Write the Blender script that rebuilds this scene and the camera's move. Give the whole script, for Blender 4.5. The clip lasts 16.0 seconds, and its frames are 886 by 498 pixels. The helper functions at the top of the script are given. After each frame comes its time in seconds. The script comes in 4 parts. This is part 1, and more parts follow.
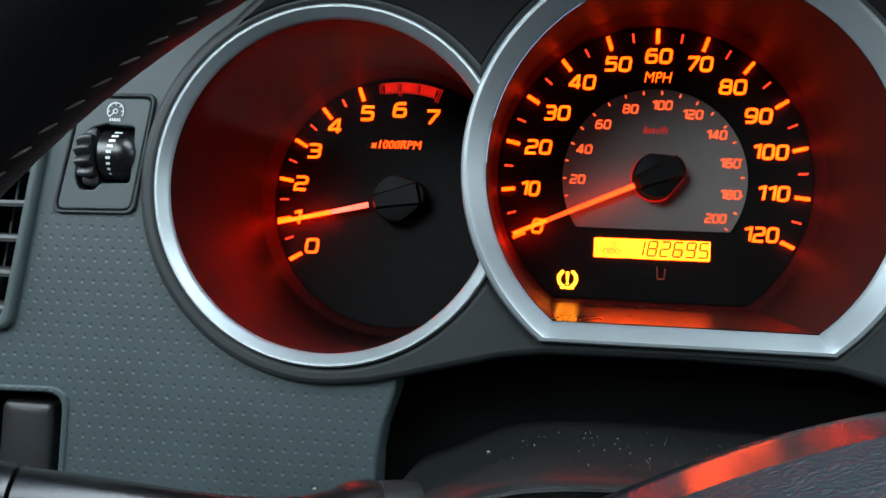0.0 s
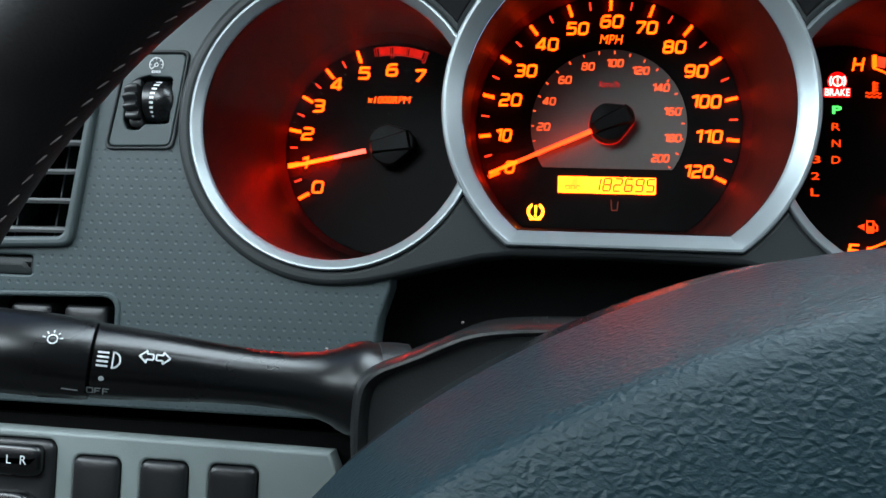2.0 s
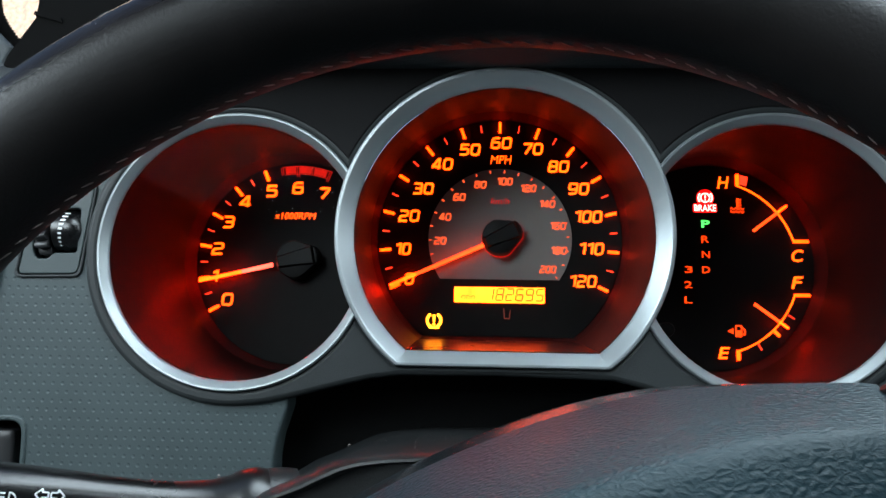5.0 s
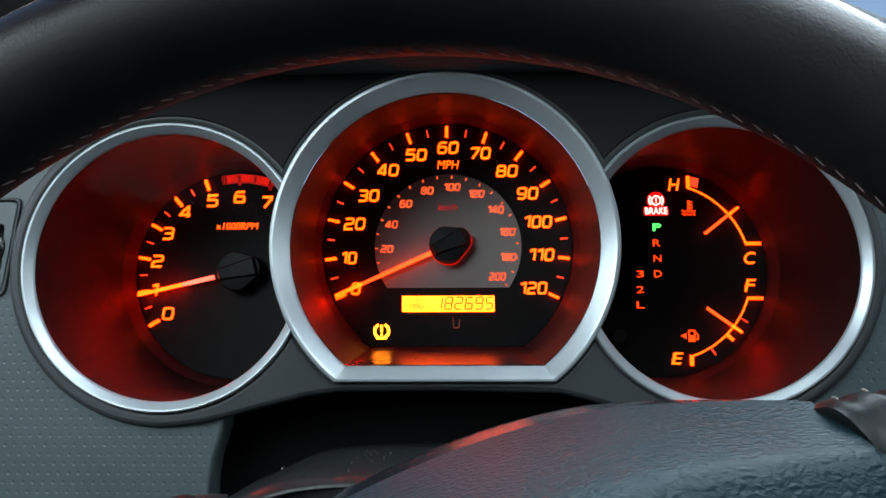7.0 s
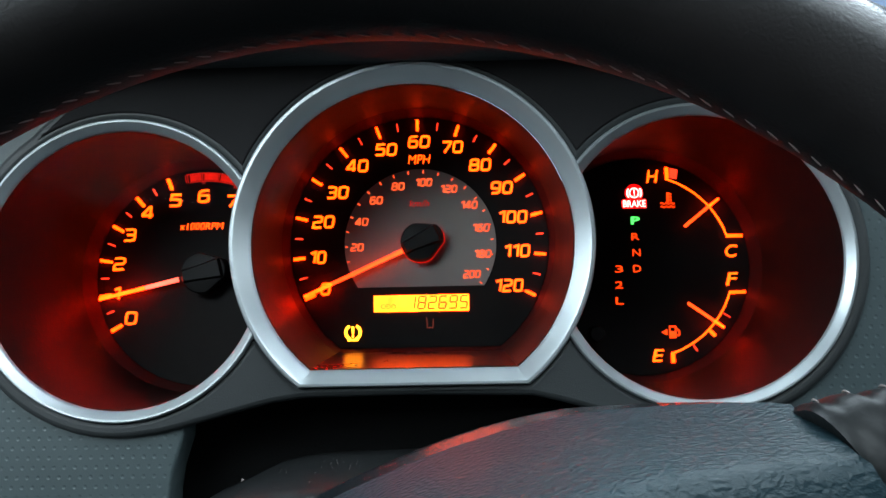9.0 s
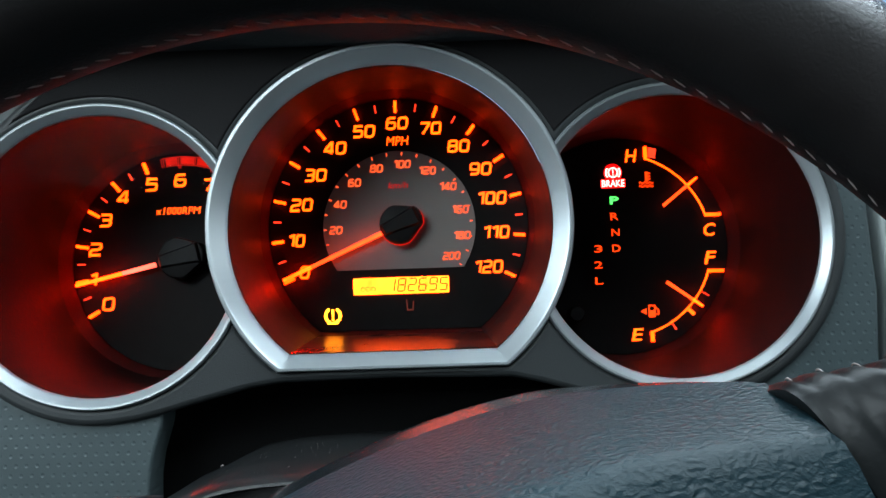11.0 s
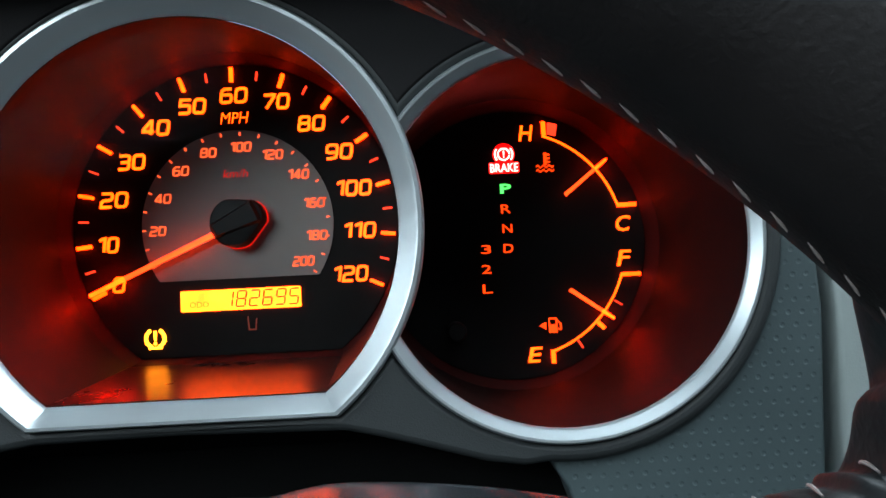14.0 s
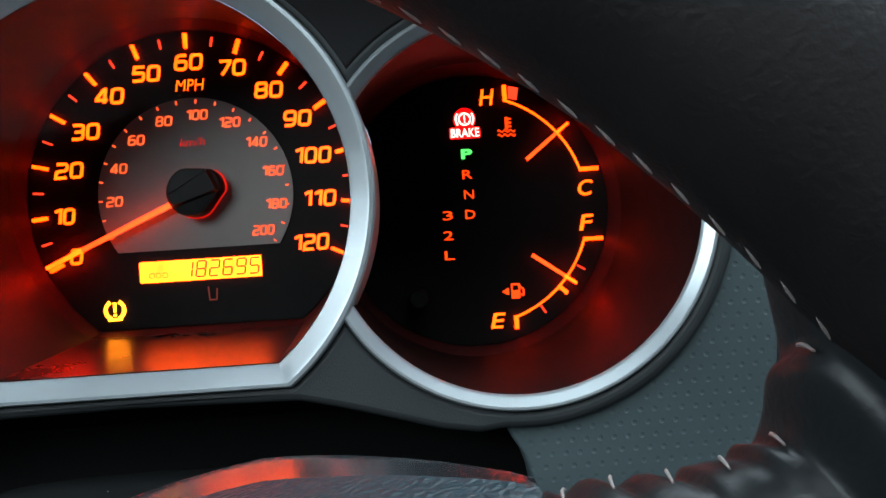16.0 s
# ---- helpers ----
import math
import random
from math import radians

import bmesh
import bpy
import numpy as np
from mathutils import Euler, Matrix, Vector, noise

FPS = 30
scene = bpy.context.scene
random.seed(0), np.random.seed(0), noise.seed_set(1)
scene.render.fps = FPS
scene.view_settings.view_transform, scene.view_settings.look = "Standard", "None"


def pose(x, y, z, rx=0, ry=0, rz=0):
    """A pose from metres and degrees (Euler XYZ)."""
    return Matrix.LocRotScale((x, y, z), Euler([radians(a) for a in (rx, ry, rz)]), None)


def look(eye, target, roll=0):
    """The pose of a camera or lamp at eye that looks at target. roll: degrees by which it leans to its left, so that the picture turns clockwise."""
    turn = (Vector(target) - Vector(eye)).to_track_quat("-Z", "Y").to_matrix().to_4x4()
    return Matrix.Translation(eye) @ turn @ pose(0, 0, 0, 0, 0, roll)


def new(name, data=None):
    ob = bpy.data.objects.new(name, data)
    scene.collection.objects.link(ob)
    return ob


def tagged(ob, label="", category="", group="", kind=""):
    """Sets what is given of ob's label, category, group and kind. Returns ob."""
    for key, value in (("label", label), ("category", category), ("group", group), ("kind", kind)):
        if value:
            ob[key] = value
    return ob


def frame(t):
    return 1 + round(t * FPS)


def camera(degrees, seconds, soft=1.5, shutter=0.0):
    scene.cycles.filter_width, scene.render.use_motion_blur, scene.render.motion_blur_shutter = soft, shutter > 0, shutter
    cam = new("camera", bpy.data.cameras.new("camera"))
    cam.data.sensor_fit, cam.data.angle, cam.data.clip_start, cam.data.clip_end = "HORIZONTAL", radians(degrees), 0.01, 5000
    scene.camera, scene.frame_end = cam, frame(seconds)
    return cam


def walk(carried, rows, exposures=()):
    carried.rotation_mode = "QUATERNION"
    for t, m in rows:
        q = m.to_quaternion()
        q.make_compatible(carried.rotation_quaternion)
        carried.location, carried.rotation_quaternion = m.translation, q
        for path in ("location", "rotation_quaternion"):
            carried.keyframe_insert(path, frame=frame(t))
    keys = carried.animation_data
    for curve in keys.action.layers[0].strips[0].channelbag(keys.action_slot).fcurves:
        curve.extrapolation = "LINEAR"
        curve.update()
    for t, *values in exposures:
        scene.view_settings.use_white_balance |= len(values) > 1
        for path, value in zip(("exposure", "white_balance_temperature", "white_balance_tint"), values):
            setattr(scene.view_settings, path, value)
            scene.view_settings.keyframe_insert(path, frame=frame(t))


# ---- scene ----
cam = camera(54.6, 16.0)
PATH = [
    (0, (-0.038, -0.35, 0.951), (-0.294, 1.631, 1.049), 2.8),
    (0.5, (-0.038, -0.349, 0.949), (-0.294, 1.632, 1.047), 2.6),
    (1, (-0.038, -0.353, 0.947), (-0.296, 1.628, 1.048), 2.5),
    (1.5, (-0.031, -0.385, 0.92), (-0.278, 1.597, 1.01), 2.4),
    (2, (-0.025, -0.408, 0.92), (-0.271, 1.575, 1.013), 2.3),
    (2.5, (-0.019, -0.435, 0.941), (-0.26, 1.547, 1.058), 2.3),
    (3, (-0.012, -0.45, 0.939), (-0.243, 1.53, 1.096), 2.3),
    (3.5, (-0.006, -0.449, 0.941), (-0.22, 1.529, 1.141), 2.2),
    (4, (-0.003, -0.442, 0.944), (-0.187, 1.538, 1.161), 2.0),
    (4.5, (-0.002, -0.437, 0.944), (-0.154, 1.544, 1.176), 1.6),
    (7, (0.014, -0.422, 0.951), (-0.061, 1.564, 1.176), -0.1),
    (7.5, (0.019, -0.419, 0.954), (-0.056, 1.567, 1.182), -0.4),
    (8, (0.021, -0.41, 0.954), (-0.054, 1.576, 1.181), -0.8),
    (8.5, (0.021, -0.408, 0.954), (-0.045, 1.578, 1.183), -0.9),
    (9, (0.022, -0.408, 0.953), (-0.03, 1.58, 1.169), -1.1),
    (11.5, (0.024, -0.406, 0.954), (0.011, 1.587, 1.114), -1.9),
    (12, (0.02, -0.402, 0.952), (0.002, 1.593, 1.105), -1.7),
    (12.5, (0.025, -0.402, 0.953), (0.009, 1.592, 1.105), -1.6),
    (13, (0.039, -0.385, 0.956), (0.03, 1.61, 1.105), -1.7),
    (13.5, (0.056, -0.343, 0.966), (0.061, 1.652, 1.105), -2.0),
    (14, (0.07, -0.328, 0.969), (0.119, 1.668, 1.078), -2.9),
    (14.5, (0.054, -0.317, 0.967), (0.119, 1.681, 1.038), -3.3),
    (15, (0.053, -0.317, 0.968), (0.111, 1.681, 1.025), -3.6),
    (15.5, (0.056, -0.32, 0.968), (0.125, 1.679, 1.008), -3.6),
    (16, (0.08, -0.326, 0.97), (0.153, 1.673, 0.991), -3.7),
]
walk(cam, [(t, look(eye, target, roll)) for t, eye, target, roll in PATH])

# ---------------------------------------------------------------- light
world = bpy.data.worlds.new("world")
scene.world = world
world.use_nodes = True
wn = world.node_tree
sky = wn.nodes.new("ShaderNodeTexSky")
sky.sky_type, sky.sun_disc = "NISHITA", False
sky.sun_elevation, sky.sun_rotation = radians(35), radians(200)
wn.links.new(sky.outputs[0], wn.nodes["Background"].inputs[0])
wn.nodes["Background"].inputs[1].default_value = 0.14


def window_light(name, centre, target, size, power, colour):
    data = bpy.data.lights.new(name, "AREA")
    data.shape, data.size, data.size_y = "RECTANGLE", size[0], size[1]
    data.energy, data.color = power, colour
    ob = new(name, data)
    ob.matrix_world = look(centre, target)
    return ob


# added overhead fill behind the real windscreen, brightens rings and pad
window_light("overhead_fill_light", (0.20, 0.08, 1.46), (0.15, 0.08, 0.9), (1.50, 0.62), 23.5, (0.80, 0.96, 1.05))
window_light("side_window_light", (-0.57, -0.60, 1.30), (0.0, -0.22, 0.97), (1.25, 0.32), 11.6, (0.82, 0.97, 1.04))
window_light("passenger_window_light", (1.16, -0.45, 1.30), (0.0, -0.10, 0.95), (0.80, 0.32), 2.2, (0.88, 0.98, 1.0))


# ---------------------------------------------------------------- materials
def node_material(name):
    m = bpy.data.materials.new(name)
    m.use_nodes = True
    nt = m.node_tree
    return m, nt, nt.nodes["Principled BSDF"]


def add(nt, kind, **inputs):
    n = nt.nodes.new(kind)
    for k, v in inputs.items():
        n.inputs[k].default_value = v
    return n


def maths(nt, op, a, b=None):
    n = nt.nodes.new("ShaderNodeMath")
    n.operation = op
    for i, v in enumerate((a, b)):
        if v is None:
            continue
        if isinstance(v, (int, float)):
            n.inputs[i].default_value = v
        else:
            nt.links.new(v, n.inputs[i])
    return n.outputs[0]


def surface(name, colour, rough, grain=900.0, depth=0.0002, metal=0.0, vary=0.25, wear=18.0, dimples=False, creases=0.0, gloss=0.5, stretch=None, polish=None):
    """Moulded plastic, leather or paint: fine grain as relief, broad stains in colour and gloss."""
    m, nt, p = node_material(name)
    p.inputs["Metallic"].default_value = metal
    p.inputs["Specular IOR Level"].default_value = gloss
    co = nt.nodes.new("ShaderNodeTexCoord").outputs["Object"]
    if stretch:
        lie = nt.nodes.new("ShaderNodeMapping")
        lie.inputs["Scale"].default_value = stretch
        lie.inputs["Rotation"].default_value = (0, radians(-35), 0)
        nt.links.new(co, lie.inputs["Vector"])
        co = lie.outputs[0]
    broad = add(nt, "ShaderNodeTexNoise", Scale=wear, Detail=5.0, Roughness=0.6)
    fine = add(nt, "ShaderNodeTexNoise", Scale=grain, Detail=3.0)
    for n in (broad, fine):
        nt.links.new(co, n.inputs["Vector"])
    ramp = nt.nodes.new("ShaderNodeMapRange")
    ramp.inputs[1].default_value, ramp.inputs[2].default_value = 0.3, 0.7
    ramp.inputs[3].default_value, ramp.inputs[4].default_value = 1 - vary, 1 + vary
    nt.links.new(broad.outputs[0], ramp.inputs[0])
    tone = nt.nodes.new("ShaderNodeVectorMath")
    tone.operation = "SCALE"
    tone.inputs[0].default_value = colour
    nt.links.new(ramp.outputs[0], tone.inputs["Scale"])
    nt.links.new(tone.outputs[0], p.inputs["Base Color"])
    r = maths(nt, "MULTIPLY_ADD", broad.outputs[0], 0.25)
    r.node.inputs[2].default_value = rough - 0.12
    if polish:
        away = nt.nodes.new("ShaderNodeVectorMath")
        away.operation = "DISTANCE"
        away.inputs[1].default_value = polish[0]
        nt.links.new(co, away.inputs[0])
        rub = nt.nodes.new("ShaderNodeMapRange")
        rub.interpolation_type = "SMOOTHSTEP"
        rub.inputs[1].default_value, rub.inputs[2].default_value, rub.inputs[4].default_value = polish[1], polish[2], polish[3]
        nt.links.new(away.outputs["Value"], rub.inputs[0])
        r = maths(nt, "SUBTRACT", r, rub.outputs[0])
    nt.links.new(r, p.inputs["Roughness"])
    height = fine.outputs[0]
    if creases:
        vor = add(nt, "ShaderNodeTexVoronoi", Scale=grain * 0.38)
        vor.feature = "DISTANCE_TO_EDGE"
        warp = add(nt, "ShaderNodeTexNoise", Scale=grain * 0.15, Detail=2.0)
        nt.links.new(co, warp.inputs["Vector"])
        off = nt.nodes.new("ShaderNodeVectorMath")
        off.operation = "MULTIPLY_ADD"
        nt.links.new(warp.outputs["Color"], off.inputs[0])
        off.inputs[1].default_value = (0.003, 0.003, 0.003)
        nt.links.new(co, off.inputs[2])
        nt.links.new(off.outputs[0], vor.inputs["Vector"])
        cell = nt.nodes.new("ShaderNodeMapRange")
        cell.interpolation_type = "SMOOTHSTEP"
        cell.inputs[2].default_value = 0.5
        nt.links.new(vor.outputs["Distance"], cell.inputs[0])
        height = maths(nt, "ADD", maths(nt, "MULTIPLY", cell.outputs[0], creases), maths(nt, "MULTIPLY", fine.outputs[0], 1.1))
    if dimples:
        sep = nt.nodes.new("ShaderNodeSeparateXYZ")
        nt.links.new(co, sep.inputs[0])
        zz = maths(nt, "DIVIDE", sep.outputs[2], 0.0036)
        odd = maths(nt, "MODULO", maths(nt, "FLOOR", zz), 2.0)
        xx = maths(nt, "ADD", maths(nt, "ADD", maths(nt, "DIVIDE", sep.outputs[0], 0.0040), 500.0), maths(nt, "MULTIPLY", odd, 0.5))
        fx = maths(nt, "MULTIPLY", maths(nt, "SUBTRACT", maths(nt, "FRACT", xx), 0.5), 4.0)
        fz = maths(nt, "MULTIPLY", maths(nt, "SUBTRACT", maths(nt, "FRACT", zz), 0.5), 3.6)
        d = maths(nt, "SQRT", maths(nt, "ADD", maths(nt, "MULTIPLY", fx, fx), maths(nt, "MULTIPLY", fz, fz)))
        pit = nt.nodes.new("ShaderNodeMapRange")
        pit.interpolation_type = "SMOOTHSTEP"
        pit.inputs[1].default_value, pit.inputs[2].default_value = 0.25, 0.95
        nt.links.new(d, pit.inputs[0])
        low = maths(nt, "LESS_THAN", sep.outputs[2], 0.9712)
        far = maths(nt, "GREATER_THAN", sep.outputs[0], 0.0)
        keep = maths(nt, "MAXIMUM", low, far)
        hollow = maths(nt, "MULTIPLY", maths(nt, "SUBTRACT", 1.0, pit.outputs[0]), keep)
        height = maths(nt, "SUBTRACT", maths(nt, "MULTIPLY", fine.outputs[0], 0.22), hollow)
    bump = add(nt, "ShaderNodeBump", Distance=depth, Strength=1.0)
    nt.links.new(height, bump.inputs["Height"])
    nt.links.new(bump.outputs[0], p.inputs["Normal"])
    return m


def lit(name, radiance, base=(0.02, 0.01, 0.01)):
    """A backlit marking: it gives off its own light, slightly uneven."""
    m, nt, p = node_material(name)
    p.inputs["Base Color"].default_value = (*base, 1)
    p.inputs["Roughness"].default_value = 0.5
    top = max(radiance)
    p.inputs["Emission Color"].default_value = (*[c / top for c in radiance], 1)
    co = nt.nodes.new("ShaderNodeTexCoord").outputs["Object"]
    n = add(nt, "ShaderNodeTexNoise", Scale=130.0, Detail=2.0)
    nt.links.new(co, n.inputs["Vector"])
    r = nt.nodes.new("ShaderNodeMapRange")
    r.inputs[1].default_value, r.inputs[2].default_value = 0.3, 0.7
    r.inputs[3].default_value, r.inputs[4].default_value = top * 0.75, top * 1.2
    nt.links.new(n.outputs[0], r.inputs[0])
    nt.links.new(r.outputs[0], p.inputs["Emission Strength"])
    return m


FASCIA = surface("dimpled_fascia_plastic", (0.037, 0.054, 0.057), 0.52, grain=1500, depth=0.00013, dimples=True, vary=0.12)
SMOOTH = surface("smooth_fascia_plastic", (0.044, 0.059, 0.061), 0.5, grain=2000, depth=0.00006, vary=0.1)
HOUSING = surface("housing_plastic", (0.024, 0.0275, 0.0285), 0.52, grain=2200, depth=0.00008, vary=0.12, gloss=0.35)
DASHTOP = surface("dash_top_plastic", (0.034, 0.040, 0.043), 0.7, grain=700, depth=0.0003, vary=0.15, gloss=0.25)
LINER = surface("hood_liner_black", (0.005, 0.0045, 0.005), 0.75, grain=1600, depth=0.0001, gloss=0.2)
PANEL = surface("grey_panel_plastic", (0.21, 0.24, 0.235), 0.5, grain=1500, depth=0.0001, vary=0.08)
SLAT = surface("vent_slat_plastic", (0.095, 0.098, 0.098), 0.5, grain=1800, depth=0.00006, vary=0.12)
BLACK = surface("black_plastic", (0.016, 0.016, 0.017), 0.36, grain=1800, depth=0.00006)
STALK = surface("satin_black_plastic", (0.0036, 0.0037, 0.0040), 0.27, grain=2600, depth=0.00002, vary=0.15, gloss=0.75)
SHROUD = surface("column_plastic", (0.012, 0.0130, 0.0135), 0.33, grain=1400, depth=0.00010)
# near-black for painted shade in openings, also for black trim
DARK = surface("shade_and_black_trim", (0.003, 0.003, 0.003), 0.95, gloss=0.1)
SILVER = surface("silver_paint", (0.40, 0.44, 0.455), 0.37, grain=3500, depth=0.00002, metal=0.72, vary=0.05, wear=9)
# black well plastics; the red in their colour stands in for dial glow
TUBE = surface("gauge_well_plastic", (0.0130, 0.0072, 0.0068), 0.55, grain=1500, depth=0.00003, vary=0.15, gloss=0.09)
GLOWCOLLAR = surface("dial_collar_glow_tint", (0.030, 0.0095, 0.0088), 0.55, grain=1500, depth=0.00003, vary=0.15, gloss=0.06)
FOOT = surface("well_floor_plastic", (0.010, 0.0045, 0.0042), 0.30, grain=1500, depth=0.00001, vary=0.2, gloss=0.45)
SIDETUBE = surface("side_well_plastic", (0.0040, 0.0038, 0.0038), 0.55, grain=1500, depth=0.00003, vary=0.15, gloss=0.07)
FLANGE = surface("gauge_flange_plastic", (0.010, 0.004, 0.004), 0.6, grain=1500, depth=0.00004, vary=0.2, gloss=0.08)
DIAL = surface("dial_black", (0.0062, 0.0056, 0.0056), 0.55, grain=1200, depth=0.00002, vary=0.3, wear=60, gloss=0.12)
DIALGREY = surface("dial_grey", (0.26, 0.225, 0.21), 0.55, grain=1200, depth=0.00002, vary=0.1)
HUB = surface("needle_hub_black", (0.0065, 0.006, 0.006), 0.45, grain=1200, depth=0.00003, gloss=0.15)
LEATHER = surface("rim_leather", (0.0058, 0.0046, 0.0045), 0.56, grain=1500, depth=0.00006, creases=0.6, vary=0.35, wear=45, gloss=0.24, polish=((0.0012, -0.2575, 0.8713), 0.1640, 0.1725, 0.33))
PADSKIN = surface("airbag_cover_skin", (0.0055, 0.0190, 0.0250), 0.45, grain=1300, depth=0.00023, creases=1.0, vary=0.2, wear=14, gloss=0.34, stretch=(0.72, 1.0, 1.0))
PADEDGE = surface("smooth_cover_edge", (0.010, 0.014, 0.016), 0.20, grain=1500, depth=0.00001, vary=0.15, wear=14, gloss=1.0)
SPOKELEATHER = surface("worn_spoke_leather", (0.0065, 0.0078, 0.0082), 0.40, grain=1100, depth=0.00003, creases=1.0, vary=0.3, wear=40, gloss=0.22)
THREAD = surface("stitch_thread", (0.19, 0.16, 0.15), 0.6, grain=3000, depth=0.0001)
WHITEPRINT = surface("white_print", (0.72, 0.74, 0.74), 0.5, grain=2500, depth=0.00001, vary=0.1)
TRIM = surface("pale_pillar_trim", (0.055, 0.064, 0.068), 0.75, grain=500, depth=0.0003, vary=0.08)
DAYLIGHT = lit("bright_outdoors", (1.25, 1.0, 0.78))
CLOTH = surface("cabin_lining", (0.05, 0.05, 0.052), 0.85, grain=300, depth=0.0005)
AMBER = lit("amber_marking", (9.0, 0.44, 0.010))
AMBERDIM = lit("dim_amber_marking", (2.3, 0.20, 0.045))
REDMARK = lit("red_marking", (0.75, 0.010, 0.004))
REDTHIN = lit("thin_red_marking", (3.0, 0.10, 0.03))
NEEDLE = lit("red_needle", (6.0, 0.22, 0.02))
NEEDLEPALE = lit("pale_needle", (6.0, 0.42, 0.24))
NEEDLETIP = lit("amber_needle_tip", (90.0, 0.55, 0.015))
LCD = lit("lcd_backlight", (17.0, 1.15, 0.04))
LCDINK = surface("lcd_segment", (0.30, 0.085, 0.002), 0.5)
TELLTALE = lit("amber_telltale", (14.0, 3.2, 0.10))
BRAKEBLOOM = lit("red_telltale_bloom", (1.8, 0.004, 0.004))
BRAKEWHITE = lit("pale_red_telltale", (26.0, 2.2, 1.9))
FAINT = lit("faint_orange_mark", (0.16, 0.022, 0.010))
GREEN = lit("green_telltale", (0.22, 2.4, 0.32))
ORANGESYM = lit("orange_symbol", (3.0, 0.12, 0.006))
TICK = lit("amber_tick", (21.0, 0.42, 0.008))


def pane_material():
    m, nt, p = node_material("clear_gauge_lens")
    nt.nodes.remove(p)
    out = nt.nodes["Material Output"]
    clear = add(nt, "ShaderNodeBsdfTransparent")
    shine = add(nt, "ShaderNodeBsdfGlossy", Roughness=0.06)
    fres = add(nt, "ShaderNodeFresnel", IOR=1.05)
    mix = nt.nodes.new("ShaderNodeMixShader")
    nt.links.new(fres.outputs[0], mix.inputs[0])
    nt.links.new(clear.outputs[0], mix.inputs[1])
    nt.links.new(shine.outputs[0], mix.inputs[2])
    nt.links.new(mix.outputs[0], out.inputs[0])
    return m


LENS = pane_material()


# ---------------------------------------------------------------- building helpers
def mesh_of(name, verts, faces, smooth=True, angle=35):
    me = bpy.data.meshes.new(name)
    me.from_pydata([tuple(v) for v in verts], [], faces)
    bm = bmesh.new()
    bm.from_mesh(me)
    bmesh.ops.remove_doubles(bm, verts=bm.verts, dist=1e-6)
    bmesh.ops.recalc_face_normals(bm, faces=bm.faces)
    bm.to_mesh(me)
    bm.free()
    me.polygons.foreach_set("use_smooth", [smooth] * len(me.polygons))
    if smooth:
        me.set_sharp_from_angle(angle=radians(angle))
    return me


def thing(name, at, label, category, group="", kind=""):
    ob = new(name)
    ob.location = at
    ob.empty_display_size = 0.01
    return tagged(ob, label, category, group, kind)


def part(name, me, material, parent=None, label=""):
    """One mesh in world metres under its thing or part."""
    ob = new(name, me)
    if not me.materials:
        me.materials.append(material)
    if parent is not None:
        ob.parent = parent
        ob.matrix_parent_inverse = Matrix.Translation(-parent.location)
    return tagged(ob, label) if label else ob


def loft(name, rings, closed=True, caps=(False, False), smooth=True, angle=35):
    n = len(rings[0])
    verts = [v for r in rings for v in r]
    faces = []
    for i in range(len(rings) - 1):
        for j in range(n if closed else n - 1):
            k = (j + 1) % n
            faces.append((i * n + j, i * n + k, (i + 1) * n + k, (i + 1) * n + j))
    if caps[0]:
        faces.append(tuple(range(n)))
    if caps[1]:
        faces.append(tuple(range((len(rings) - 1) * n, len(rings) * n)))
    return mesh_of(name, verts, faces, smooth, angle)


def arc(c, r, a0, a1, n):
    """Points of an arc in the x-z plane, degrees from the right, both ends kept."""
    return [(c[0] + r * math.cos(radians(a0 + (a1 - a0) * i / (n - 1))), c[1] + r * math.sin(radians(a0 + (a1 - a0) * i / (n - 1)))) for i in range(n)]


def rounded(x0, z0, x1, z1, r, n=6):
    """A rounded rectangle in x-z."""
    out = []
    for cx, cz, a in ((x1 - r, z1 - r, 0), (x0 + r, z1 - r, 90), (x0 + r, z0 + r, 180), (x1 - r, z0 + r, 270)):
        out += arc((cx, cz), r, a, a + 90, n)
    return out


def rounded_poly(points, r, n=5):
    """Any convex-ish polygon with rounded corners."""
    out = []
    k = len(points)
    for i in range(k):
        p, a, b = Vector(points[i]), Vector(points[i - 1]), Vector(points[(i + 1) % k])
        da, db = (a - p), (b - p)
        cut = min(r, da.length * 0.45, db.length * 0.45)
        s, e = p + da.normalized() * cut, p + db.normalized() * cut
        for j in range(n):
            t = j / (n - 1)
            out.append(tuple(s * (1 - t) ** 2 + p * 2 * t * (1 - t) + e * t * t))
    return out


def baked(ob):
    dg = bpy.context.evaluated_depsgraph_get()
    dg.update()
    me = bpy.data.meshes.new_from_object(ob.evaluated_get(dg), depsgraph=dg)
    data = ob.data
    bpy.data.objects.remove(ob)
    bpy.data.curves.remove(data)
    me.materials.clear()
    return me


def plate(name, outlines, y_front, depth, bevel=0.0008):
    """A plate in the x-z plane: first outline is the edge, the others are holes through it."""
    cu = bpy.data.curves.new(name, "CURVE")
    cu.dimensions, cu.fill_mode = "2D", "BOTH"
    cu.extrude, cu.bevel_depth, cu.bevel_resolution, cu.offset = max(depth / 2 - bevel, 1e-5), bevel, 2, -bevel
    for o in outlines:
        s = cu.splines.new("POLY")
        s.points.add(len(o) - 1)
        for q, (x, z) in zip(s.points, o):
            q.co = (x, z, 0, 1)
        s.use_cyclic_u = True
    me = baked(new(name, cu))
    me.transform(Matrix.Translation((0, y_front + depth / 2, 0)) @ Matrix.Rotation(radians(90), 4, "X"))
    me.polygons.foreach_set("use_smooth", [True] * len(me.polygons))
    me.set_sharp_from_angle(angle=radians(35))
    return me


